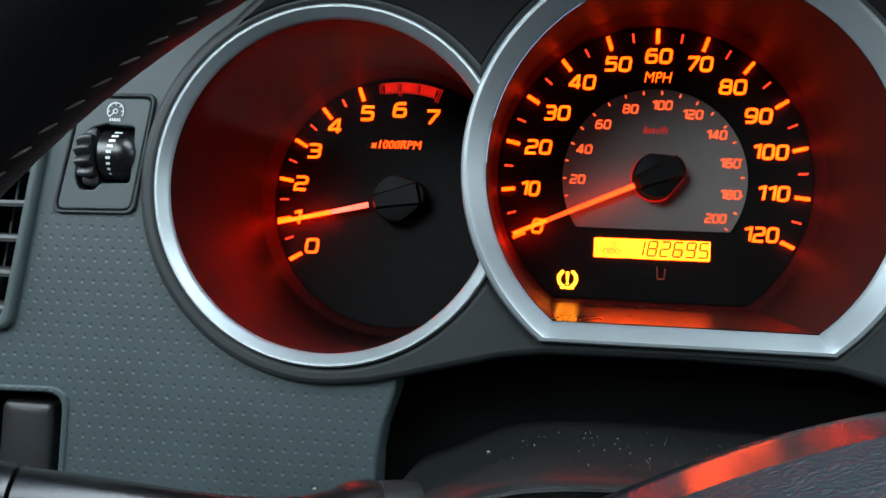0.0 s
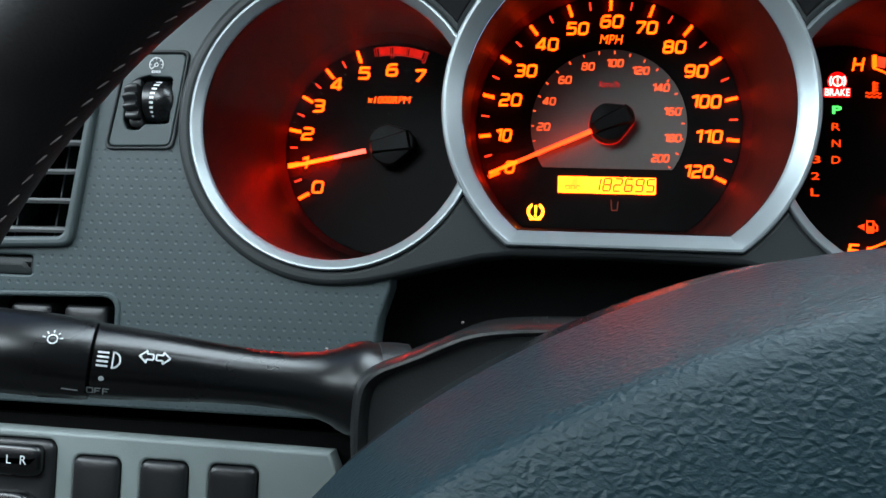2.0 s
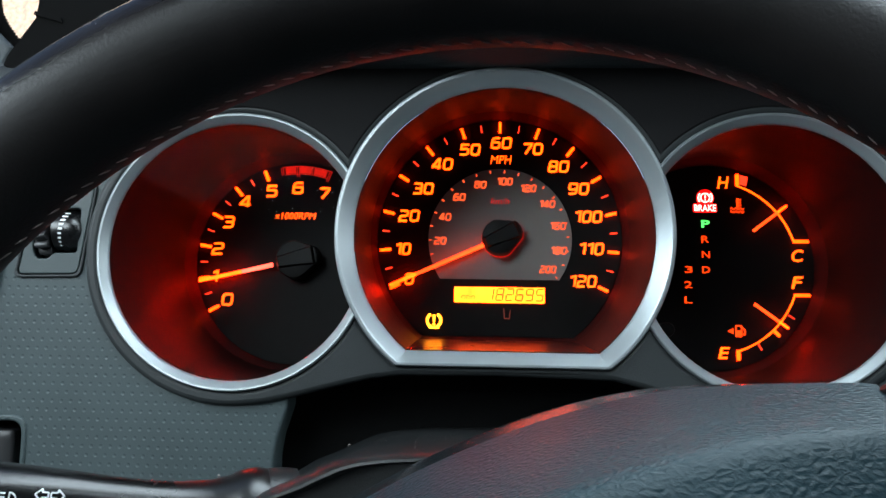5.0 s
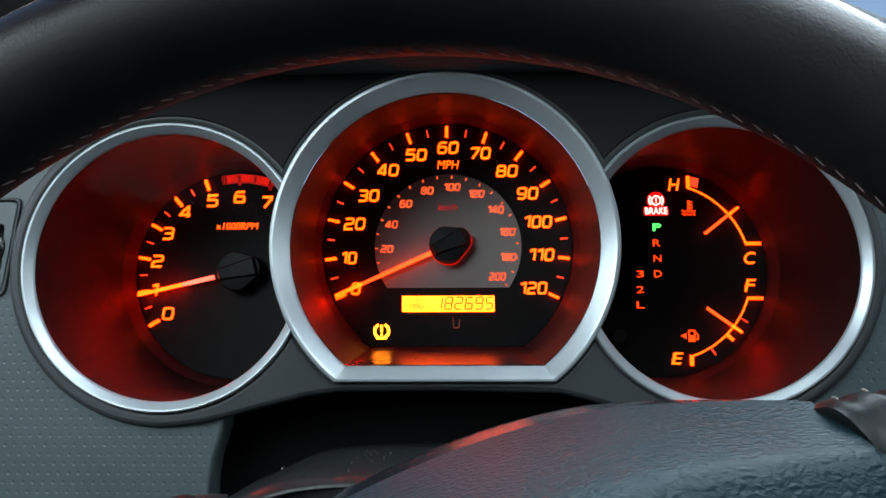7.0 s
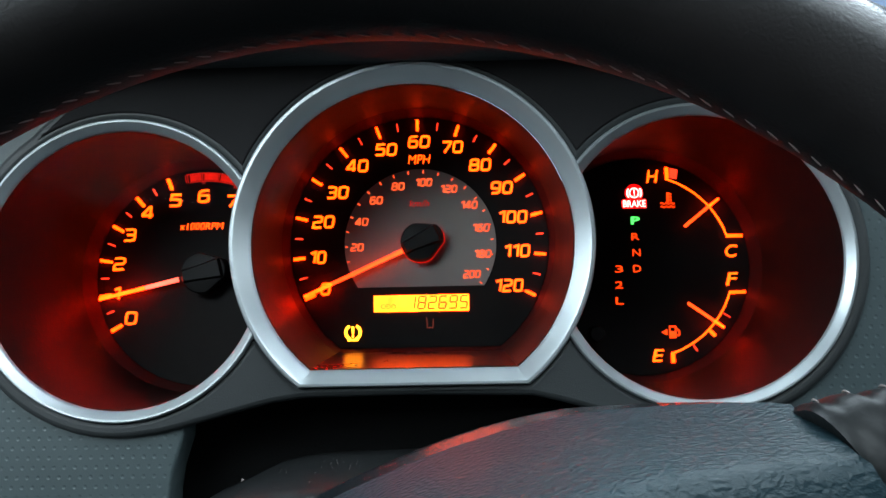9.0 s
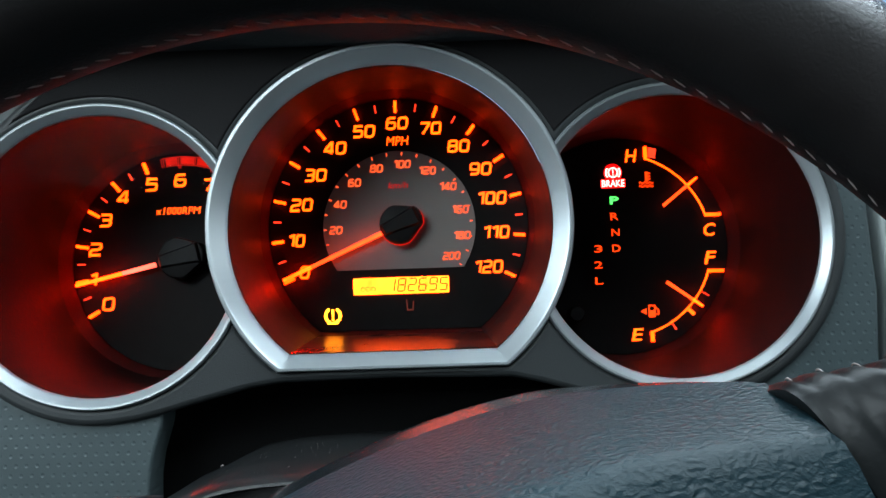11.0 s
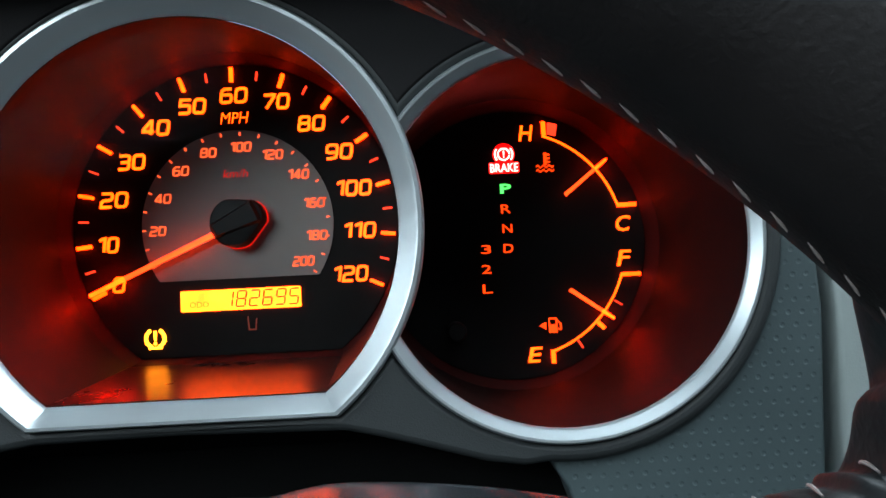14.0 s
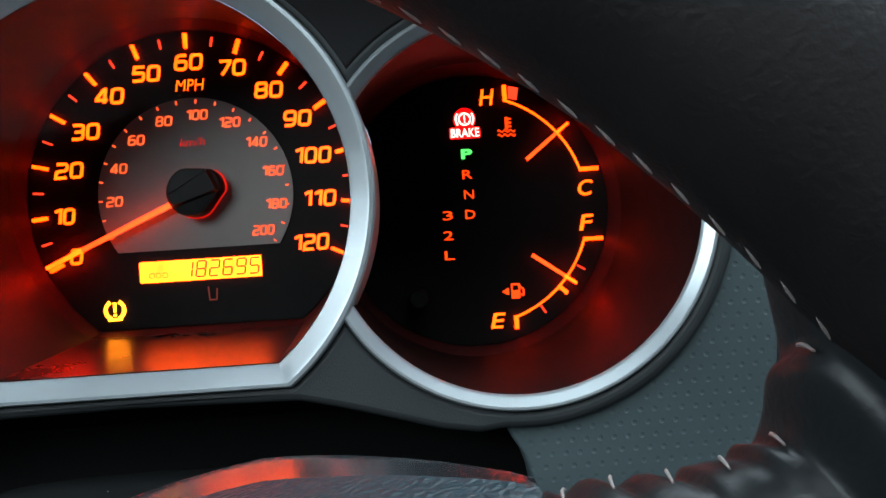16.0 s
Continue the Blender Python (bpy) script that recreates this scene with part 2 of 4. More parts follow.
def flat(name, polys, y, thick=0.0003):
    """Thin raised marks, each a closed outline in x-z, whose faces lie at y."""
    verts, faces = [], []
    for o in polys:
        b, n = len(verts), len(o)
        verts += [(x, y, z) for x, z in o] + [(x, y + thick, z) for x, z in o]
        faces.append(tuple(range(b, b + n)))
        faces += [(b + i, b + (i + 1) % n, b + n + (i + 1) % n, b + n + i) for i in range(n)]
    return mesh_of(name, verts, faces, smooth=False)


def sheet(name, outline, y):
    return mesh_of(name, at_y(outline, y), [tuple(range(len(outline)))], smooth=False)


def bar(p, q, w, w2=None):
    """A straight bar from p to q in x-z, w wide."""
    p, q = Vector(p), Vector(q)
    d = (q - p).normalized()
    s = Vector((-d.y, d.x))
    w2 = w if w2 is None else w2
    return [tuple(p + s * w / 2), tuple(p - s * w / 2), tuple(q - s * w2 / 2), tuple(q + s * w2 / 2)]


def band(c, r0, r1, a0, a1, n=24):
    return arc(c, r0, a0, a1, n) + arc(c, r1, a1, a0, n)


def glyphs(body, height, width=None, slant=0.18, bold=0.02):
    """Writing in the built-in font as flat mesh, centred, of that height and width."""
    cu = bpy.data.curves.new("writing", "FONT")
    cu.body, cu.size, cu.shear, cu.offset = body, 1.0, slant, bold
    cu.resolution_u = 3
    me = baked(new("writing", cu))
    co = np.empty(len(me.vertices) * 3)
    me.vertices.foreach_get("co", co)
    co = co.reshape(-1, 3)
    lo, hi = co.min(0), co.max(0)
    sz = height / (hi[1] - lo[1])
    sx = sz if width is None else width / (hi[0] - lo[0])
    flatco = (co - (lo + hi) / 2) * (sx, sz, 1)
    me.vertices.foreach_set("co", flatco.ravel())
    me.update()
    return me


def writing(name, body, x, z, y, height, material, parent, width=None, slant=0.18, bold=0.02, label=""):
    me = glyphs(body, height, width, slant, bold)
    me.transform(Matrix.Translation((x, y, z)) @ Matrix.Rotation(radians(90), 4, "X"))
    return part(name, me, material, parent, label)


def stroke(points, w, closed=False):
    """A ribbon of even width along a line in x-z, as one quad for each leg, mitred at the bends."""
    pts = [Vector(p) for p in points]
    n = len(pts)
    sides = []
    for i, p in enumerate(pts):
        a = pts[i - 1] if closed or i else None
        b = pts[(i + 1) % n] if closed or i < n - 1 else None
        d0 = (p - a).normalized() if a is not None else (b - p).normalized()
        d1 = (b - p).normalized() if b is not None else d0
        m = (d0 + d1).normalized()
        s = Vector((-m.y, m.x)) * (w / 2 / max(0.5, m.dot(d0)))
        sides.append((tuple(p + s), tuple(p - s)))
    return [[sides[i][0], sides[i][1], sides[(i + 1) % n][1], sides[(i + 1) % n][0]] for i in range(n if closed else n - 1)]


# wide square-shouldered figures on a field 1 wide and 1 high
FIGURES = {
    "0": [((0.24, 0), (0.76, 0), (0.94, 0.07), (1, 0.24), (1, 0.76), (0.94, 0.93), (0.76, 1), (0.24, 1), (0.06, 0.93), (0, 0.76), (0, 0.24), (0.06, 0.07))],
    "1": [((0.0, 0.86), (0.55, 1.0), (0.62, 1.0), (0.62, 0.0))],
    "2": [((0.0, 1), (0.76, 1), (0.94, 0.94), (1, 0.82), (1, 0.66), (0.92, 0.55), (0.76, 0.5), (0.24, 0.48), (0.07, 0.42), (0, 0.3), (0, 0), (1, 0))],
    "3": [((0.0, 1), (0.76, 1), (0.94, 0.94), (1, 0.82), (1, 0.65), (0.92, 0.54), (0.76, 0.51), (0.2, 0.51)), ((0.76, 0.51), (0.94, 0.46), (1, 0.35), (1, 0.18), (0.94, 0.06), (0.76, 0), (0.0, 0))],
    "4": [((0.76, 0), (0.76, 1), (0.62, 1), (0.0, 0.34), (0.0, 0.25), (1.04, 0.25))],
    "5": [((1, 1), (0.06, 1), (0.03, 0.57), (0.76, 0.58), (0.94, 0.53), (1, 0.4), (1, 0.18), (0.94, 0.06), (0.76, 0), (0.0, 0))],
    "6": [((0.94, 1), (0.3, 1), (0.08, 0.9), (0, 0.7), (0, 0.2), (0.06, 0.06), (0.24, 0), (0.76, 0), (0.94, 0.06), (1, 0.18), (1, 0.4), (0.94, 0.53), (0.76, 0.57), (0.04, 0.57))],
    "7": [((0.0, 1), (1, 1), (1, 0.88), (0.36, 0))],
    "8": [((0.24, 0), (0.76, 0), (0.94, 0.06), (1, 0.18), (1, 0.36), (0.94, 0.47), (0.76, 0.52), (0.92, 0.58), (0.96, 0.68), (0.96, 0.84), (0.9, 0.95), (0.74, 1), (0.26, 1), (0.1, 0.95), (0.04, 0.84), (0.04, 0.68), (0.08, 0.58), (0.24, 0.52), (0.06, 0.47), (0, 0.36), (0, 0.18), (0.06, 0.06)), ((0.2, 0.52), (0.8, 0.52))],
    "9": [((0.06, 0), (0.7, 0), (0.92, 0.1), (1, 0.3), (1, 0.8), (0.94, 0.94), (0.76, 1), (0.24, 1), (0.06, 0.94), (0, 0.82), (0, 0.6), (0.06, 0.47), (0.24, 0.43), (0.96, 0.43))],
}


def figures(name, body, x, z, y, height, width, weight, material, parent, lean=0.13):
    """A number in wide figures, centred at x, z, each figure a set of raised strokes."""
    room = [0.62 if ch == "1" else 1.0 for ch in body]
    gap = 0.42
    unit = (width - weight) / (sum(room) + gap * (len(body) - 1))
    h = height - weight
    left, polys = -(width - weight) / 2, []
    for ch, r in zip(body, room):
        for line in FIGURES[ch]:
            pts = [(x + left + u * unit + lean * (v - 0.5) * h, z + (v - 0.5) * h) for u, v in line]
            polys += stroke(pts, weight, closed=ch in "08" and len(line) > 4)
        left += (r + gap) * unit
    return part(name, flat(name, polys, y), material, parent)


def polar(c, r, deg):
    """A point on a dial: degrees clockwise from its top."""
    return (c[0] + r * math.sin(radians(deg)), c[1] + r * math.cos(radians(deg)))


def box(name, lo, hi, material, parent=None, bevel=0.004, label="", rx=0, rz=0):
    bm = bmesh.new()
    bmesh.ops.create_cube(bm, size=1)
    c = [(a + b) / 2 for a, b in zip(lo, hi)]
    s = [b - a for a, b in zip(lo, hi)]
    bmesh.ops.scale(bm, vec=s, verts=bm.verts)
    if bevel:
        bmesh.ops.bevel(bm, geom=list(bm.edges), offset=bevel, segments=2, affect="EDGES", profile=0.5)
    bmesh.ops.transform(bm, matrix=pose(*c, rx, 0, rz), verts=bm.verts)
    me = bpy.data.meshes.new(name)
    bm.to_mesh(me)
    bm.free()
    return part(name, me, material, parent, label)


# ---------------------------------------------------------------- gauges
SC, SR = (0.0017, 0.9915), 0.0608          # speedometer opening
SD, SDR = (0.0, 1.0), 0.0617               # speedometer dial
TC, TR = (-0.1096, 0.9832), 0.0537         # tachometer opening
TD, TDR = (-0.1036, 0.9868), 0.0518
RC, RR = (0.1100, 0.9838), 0.0537          # fuel and temperature opening
RD, RDR = (0.1045, 0.9873), 0.0512
FRONT = -0.088


def cut_circle(c, r, zf, n=96, m=25):
    """A circle with a flat foot at height zf."""
    a = math.degrees(math.asin((zf - c[1]) / r))
    up = arc(c, r, a, 180 - a, n)
    x0, x1 = up[-1][0], up[0][0]
    return up + [(x0 + (x1 - x0) * i / m, zf) for i in range(1, m)]


def bitten(c, r, cs, rs, n=80, m=30):
    """A disc with a bite taken by another disc: own arc first, then the bite."""
    d = math.hypot(cs[0] - c[0], cs[1] - c[1])
    toward = math.degrees(math.atan2(cs[1] - c[1], cs[0] - c[0]))
    half = math.degrees(math.acos((d * d + r * r - rs * rs) / (2 * d * r)))
    own = arc(c, r, toward + half, toward + 360 - half, n)
    back = toward + 180
    halfs = math.degrees(math.acos((d * d + rs * rs - r * r) / (2 * d * rs)))
    bite = arc(cs, rs, back + halfs, back - halfs, m)
    return own, bite


def at_y(outline, y):
    return [(x, y, z) for x, z in outline]


def side_ring(c, profile, cs, rs):
    """A ring that ends where the middle ring covers it."""
    rings = []
    for r, y in profile:
        own, _ = bitten(c, r, cs, rs)
        rings.append(at_y(own, y))
    return loft("bezel_ring", rings, closed=False)


# speedometer
speedo = thing("speedometer", (SC[0], 0, 0.937), "backlit amber speedometer in a deep well with a silver flat-footed ring", "gauge", "instrument gauges")
prof = [(0.0694, 0.9370, -0.058), (0.0694, 0.9370, -0.0868), (0.0692, 0.9372, -0.0878), (0.0687, 0.9376, -0.0884), (0.0676, 0.9385, -0.0884), (0.0671, 0.9389, -0.0880), (0.0667, 0.9393, -0.0876), (0.0629, 0.9425, -0.0838), (0.0625, 0.9429, -0.0834), (0.0620, 0.9434, -0.0826)]
part("bezel_ring", loft("bezel_ring", [at_y(cut_circle(SC, r, zf), y) for r, zf, y in prof], angle=28), SILVER, speedo, "satin silver painted ring with a flat foot")
wellrings, collar = [], []
for i in range(7):
    t = i / 6
    c = (SC[0] + (SD[0] - SC[0]) * t, SC[1] + (SD[1] - SC[1]) * t)
    wellrings.append(at_y(cut_circle(c, 0.0618 + 0.0022 * t, 0.9437 + 0.0052 * t), -0.0825 + 0.0725 * t))
for r, zf, y in ((0.0640, 0.9489, -0.0100), (0.0630, 0.9498, -0.0040), (0.0620, 0.9508, 0.0008)):
    collar.append(at_y(cut_circle(SD, r, zf), y))
part("well_wall", loft("well_wall", [r[:96] for r in wellrings], closed=False, angle=30), TUBE, speedo, "dark moulded well wall, tinted red for the glow of the dial")
part("well_foot", loft("well_foot", [r[95:] + r[:1] for r in wellrings], closed=False, angle=30), FOOT, speedo, "glossy black floor of the well, tinted red for the dial's glow")
# collar colour carries the red glow next to the ticks
part("dial_collar", loft("dial_collar", collar, angle=30), GLOWCOLLAR, speedo, "dark collar round the dial, red glow of the ticks put into its colour")
part("back_flange", flat("back_flange", [cut_circle(SD, 0.0636, 0.9494)], 0.0040, 0.001), FLANGE, speedo, "black flange behind the dial, tinted red for its glow")
sdial = part("dial_face", flat("dial_face", [cut_circle(SD, SDR, 0.9510)], 0.0, 0.001), DIAL, speedo, "black dial face")
a = math.degrees(math.asin((0.9796 - 1.0) / 0.0363))
part("centre_disc", flat("centre_disc", [arc((0.0005, 1.0), 0.0363, a, 180 - a, 64)], -0.0006, 0.0005), DIALGREY, sdial, "grey inner scale disc")
part("lens", sheet("lens", cut_circle(SC, 0.0619, 0.9438), -0.0800), LENS, speedo, "clear plastic lens").visible_shadow = False
STEP = 19.2
for i in range(25):
    a = (i / 2 - 6) * STEP
    if i % 2 == 0:
        part("tick", flat("tick", [bar(polar(SD, 0.0551, a), polar(SD, 0.0605, a), 0.00125)], -0.0018, 0.0018), TICK, sdial)
    else:
        part("tick", flat("tick", [bar(polar(SD, 0.0560, a), polar(SD, 0.0595, a), 0.0006)], -0.0012, 0.0012), REDTHIN, sdial)
MPH = {0: (-0.0455, 0.9797), 10: (-0.0492, 0.9949), 20: (-0.0464, 1.012), 30: (-0.0395, 1.0262), 40: (-0.0298, 1.039), 50: (-0.0158, 1.0467), 60: (0.0002, 1.0502), 70: (0.0162, 1.0472), 80: (0.0295, 1.0381), 90: (0.0396, 1.0267), 100: (0.0445, 1.0124), 110: (0.0461, 0.9960), 120: (0.0419, 0.9796)}
for v, (x, z) in MPH.items():
    w = {0: 0.0047, 10: 0.0080, 100: 0.0138, 110: 0.0124, 120: 0.0134}.get(v, 0.0105)
    figures("numeral", str(v), x + 0.0005, z - 0.0004, -0.0007, 0.0062, w, 0.00104, AMBER, sdial)
writing("unit_mark", "MPH", 0.0007, 1.0411, -0.0007, 0.0042, AMBER, sdial, width=0.0108, bold=-0.006)
for v in range(0, 210, 20):
    a = (v / 16.09 - 6) * STEP
    if v:
        x, z = polar((0.0005, 0.9996), 0.0302 if v < 190 else 0.0285, a if v < 190 else a - 2.5)
        figures("numeral", str(v), x, z, -0.0010, 0.0037, 0.0060 if v < 100 else 0.0080, 0.00052, AMBERDIM, sdial)
for v in range(0, 205, 10):
    a = (v / 16.09 - 6) * STEP
    part("tick", flat("tick", [bar(polar(SD, 0.0342, a), polar(SD, 0.0355, a), 0.0005)], -0.0010), AMBERDIM, sdial)
writing("unit_mark", "km/h", 0.0004, 1.0196, -0.0010, 0.0030, REDMARK, sdial, width=0.0095, bold=0.0)


def needle(parent, tip, tail, y, w0, w1, split, hub, hub_r, pale=False):
    """A lit pointer and the black cap over its pivot."""
    tip, tail = Vector(tip), Vector(tail)
    mid = tail.lerp(tip, split)
    body = part("needle", flat("needle", [bar(tail, mid, w0, (w0 + w1) / 2)], y, 0.0012), NEEDLEPALE if pale else NEEDLE, parent, "red lit needle")
    part("needle_tip", flat("needle_tip", [bar(mid, tip, (w0 + w1) / 2, w1)], y, 0.0012), NEEDLETIP, body)
    d = (Vector(hub) - tip).normalized()
    s = Vector((-d.y, d.x))

    def cap(k, yy):
        out = []
        for i in range(40):
            a = 2 * math.pi * i / 40
            r = hub_r * k
            u = math.cos(a)
            v = math.sin(a)
            if u > 0.1:
                u, v = u * 1.25 if abs(v) < 0.45 else u * 1.25 * (1.45 - abs(v)), v
            q = Vector(hub) + d * u * r + s * v * r
            out.append((q.x, yy, q.y))
        return out
    if not pale:
        part("needle_base", loft("needle_base", [cap(1.04, -0.0012), cap(1.03, -0.0022)], caps=(True, True)), REDMARK, body, "red lit base of the needle")
    part("hub_cap", loft("hub_cap", [cap(1.0, -0.001), cap(1.0, y - 0.003), cap(0.94, y - 0.0042), cap(0.55, y - 0.0048)], caps=(True, True), angle=25), HUB, parent, "black pivot cap")
    # raised fin along the cap
    p, q = Vector(hub) - d * hub_r * 0.92, Vector(hub) + d * hub_r * 1.05
    part("cap_fin", loft("cap_fin", [at_y(bar(p, q, hub_r * 0.62, hub_r * 1.0), y - 0.0046), at_y(bar(p + d * 0.001, q - d * 0.001, hub_r * 0.45, hub_r * 0.8), y - 0.0064)], caps=(True, True)), HUB, parent)


needle(speedo, (-0.0545, 0.9755), (-0.0070, 0.9966), -0.0055, 0.0019, 0.0013, 0.72, (0.0008, 1.0002), 0.0092)
odo = part("odometer_display", flat("odometer_display", [rounded(-0.0221, 0.9677, 0.0233, 0.9756, 0.0006)], -0.0008, 0.0006), LCD, speedo, "lit yellow odometer display")
SEG = {"1": "bc", "8": "abcdefg", "2": "abged", "6": "afgedc", "9": "abfgcd", "5": "afgcd", "O": "abcdef", "D": "abcdef"}


def seven(ch, x, z, w, h, t):
    k = 0.16
    pts = {"a": ((0, 1), (1, 1)), "b": ((1, 1), (1, .5)), "c": ((1, .5), (1, 0)), "d": ((0, 0), (1, 0)), "e": ((0, .5), (0, 0)), "f": ((0, 1), (0, .5)), "g": ((0, .5), (1, .5))}
    out = []
    for s in SEG[ch]:
        (ax, az), (bx, bz) = pts[s]
        p = Vector((x + (ax - 0.5) * w + k * (az - 0.5) * h, z + (az - 0.5) * h))
        q = Vector((x + (bx - 0.5) * w + k * (bz - 0.5) * h, z + (bz - 0.5) * h))
        d = (q - p).normalized() * t * 0.42
        out.append(bar(p + d, q - d, t))
    return out


for i, ch in enumerate("182695"):
    part("digit", flat("digit", seven(ch, -0.0041 + i * 0.00497, 0.9719, 0.0033, 0.0058, 0.00052), -0.0012), LCDINK, odo)
writing("unit_mark", "ODO", -0.0150, 0.9703, -0.0011, 0.0021, LCDINK, odo, width=0.0070, slant=0.0, bold=-0.012)
# tyre pressure telltale: a horseshoe tyre with an exclamation mark
c = (-0.0321, 0.9584)
tell = part("tyre_pressure_telltale", flat("tyre_pressure_telltale", [band(c, 0.0028, 0.0041, 118, 250, 14), band(c, 0.0028, 0.0041, 62, -70, 14), rounded(c[0] - 0.0026, c[1] - 0.0040, c[0] + 0.0026, c[1] - 0.0031, 0.0002)], -0.0007), TELLTALE, sdial, "lit amber tyre pressure warning")
part("exclamation_mark", flat("exclamation_mark", [bar((c[0], c[1] - 0.0008), (c[0], c[1] + 0.0028), 0.0008, 0.0013), arc((c[0], c[1] - 0.0019), 0.0006, 0, 330, 12)], -0.0007), TELLTALE, tell)
u0, u1 = (0.0029, 0.0062), (0.9600, 0.9650)
part("trip_mark", flat("trip_mark", [bar((u0[0], u1[1]), (u0[0] + 0.0004, u1[0]), 0.0005), bar((u0[0] + 0.0002, u1[0]), (u0[1] - 0.0002, u1[0]), 0.0006), bar((u0[1], u1[1] - 0.0008), (u0[1] - 0.0004, u1[0]), 0.0005)], -0.0006), FAINT, sdial, "faint orange pocket mark under the display")


# side gauges
def side_gauge(name, label, c, r, d, dr):
    g = thing(name, (c[0], 0, c[1] - 0.058), label, "gauge", "instrument gauges")
    k = 0.0581 / 0.0537
    pr = [(r * k, -0.060), (r * k, -0.0862), (r * k - 0.0002, -0.0872), (r * k - 0.0007, -0.0877), (r * k - 0.0014, -0.0876), (r * k - 0.0017, -0.08728), (r + 0.0007, -0.08512), (r + 0.0004, -0.0848), (r, -0.0838)]
    part("bezel_ring", side_ring(c, pr, SC, 0.0690), SILVER, g, "satin silver painted ring")
    rings = []
    back = dr + 0.0030
    for i in range(6):
        t = i / 5
        own, bite = bitten((c[0] + (d[0] - c[0]) * t, c[1] + (d[1] - c[1]) * t), r + (back - r) * t, (SC[0] + (SD[0] - SC[0]) * t, SC[1] + (SD[1] - SC[1]) * t), 0.0672 + 0.0014 * t)
        rings.append(at_y(own + bite[1:-1], -0.0837 + 0.0737 * t))
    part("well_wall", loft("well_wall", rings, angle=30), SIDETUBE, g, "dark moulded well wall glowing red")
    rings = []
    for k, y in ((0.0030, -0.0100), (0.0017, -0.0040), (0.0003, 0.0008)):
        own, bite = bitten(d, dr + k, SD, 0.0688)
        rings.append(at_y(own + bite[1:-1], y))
    # same red-tinted collar, glow held in its colour
    part("dial_collar", loft("dial_collar", rings, angle=30), GLOWCOLLAR, g, "dark collar round the dial, red glow of the ticks put into its colour")
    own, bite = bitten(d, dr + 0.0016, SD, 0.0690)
    part("back_flange", flat("back_flange", [own + bite[1:-1]], 0.0040, 0.001), FLANGE, g, "black flange behind the dial, tinted red for its glow")
    own, bite = bitten(d, dr, SD, 0.0690)
    face = part("dial_face", flat("dial_face", [own + bite[1:-1]], 0.0, 0.001), DIAL, g, "black dial face")
    own, bite = bitten(c, r - 0.0003, SC, 0.0686)
    part("lens", sheet("lens", own + bite[1:-1], -0.0815), LENS, g, "clear plastic lens").visible_shadow = False
    return g, face


tach, tface = side_gauge("tachometer", "backlit amber tachometer in a deep well with a silver ring", TC, TR, TD, TDR)
TSTEP, TZERO = 19.9, -120.2
for i in range(12):
    a = TZERO + i / 2 * TSTEP
    if i % 2 == 0:
        part("tick", flat("tick", [bar(polar(TD, 0.0453, a), polar(TD, 0.0508, a), 0.0013)], -0.0018, 0.0018), TICK, tface)
    elif i < 11:
        part("tick", flat("tick", [bar(polar(TD, 0.0462, a), polar(TD, 0.0496, a), 0.0006)], -0.0012, 0.0012), REDTHIN, tface)
for n, (x, z) in enumerate(((-0.1385, 0.9673), (-0.1457, 0.9791), (-0.1447, 0.9935), (-0.1398, 1.0074), (-0.1313, 1.0181), (-0.1178, 1.0239), (-0.1040, 1.0256), (-0.0904, 1.0228))):
    figures("numeral", str(n), x, z, -0.0007, 0.0064, 0.0034 if n == 1 else 0.0058, 0.00106, AMBER, tface)
writing("unit_mark", "x1000RPM", -0.1049, 1.0109, -0.0007, 0.0033, AMBER, tface, width=0.0214, bold=-0.008)
for v0, v1 in ((5.60, 5.93), (6.04, 6.42), (6.52, 6.90)):
    a0, a1 = 90 - (TZERO + v0 * TSTEP), 90 - (TZERO + v1 * TSTEP)
    part("red_zone_block", flat("red_zone_block", [band(TD, 0.0466, 0.0498, a0, a1, 8)], -0.0006), REDMARK, tface)
part("red_zone_outline", flat("red_zone_outline", [band(TD, 0.0500, 0.0504, 90 - (TZERO + 5.5 * TSTEP), 90 - (TZERO + 7.05 * TSTEP), 20), band(TD, 0.0460, 0.04635, 90 - (TZERO + 5.58 * TSTEP), 90 - (TZERO + 6.95 * TSTEP), 20)] + [bar(polar(TD, 0.0462 if v % 1 else 0.0446, TZERO + v * TSTEP + o), polar(TD, 0.0502, TZERO + v * TSTEP + o), 0.0003) for v in (5.5, 6, 6.48, 7) for o in (-0.6, 0.6)], -0.0006), REDMARK, tface)
needle(tach, (-0.1523, 0.9763), (-0.1145, 0.9850), -0.0055, 0.0021, 0.0013, 0.42, (-0.1024, 0.9877), 0.0098, pale=True)


fuel, fface = side_gauge("fuel_and_temperature_gauge", "backlit amber fuel and temperature gauge with warning lights", RC, RR, RD, RDR)
part("scale_arc", flat("scale_arc", [band((0.1045, 0.9873), 0.0432, 0.0440, 71.5, 17.0, 30)], -0.0006), AMBER, fface)
part("scale_arc", flat("scale_arc", [band((0.1045, 0.9873), 0.0432, 0.0440, -17.5, -72.0, 30)], -0.0006), AMBER, fface)
for p, q, w in (((0.1458, 1.0005), (0.1530, 1.0005), 0.0014), ((0.1458, 0.9738), (0.1530, 0.9738), 0.0014), ((0.1180, 0.9414), (0.1180, 0.9464), 0.0014), ((0.1191, 1.0288), (0.1189, 1.0341), 0.0014)):
    part("tick", flat("tick", [bar(p, q, w)], -0.0018, 0.0018), TICK, fface)
part("hot_zone_block", flat("hot_zone_block", [[(0.1203, 1.0292), (0.1236, 1.0284), (0.1243, 1.0330), (0.1206, 1.0338)]], -0.0006), REDTHIN, fface)
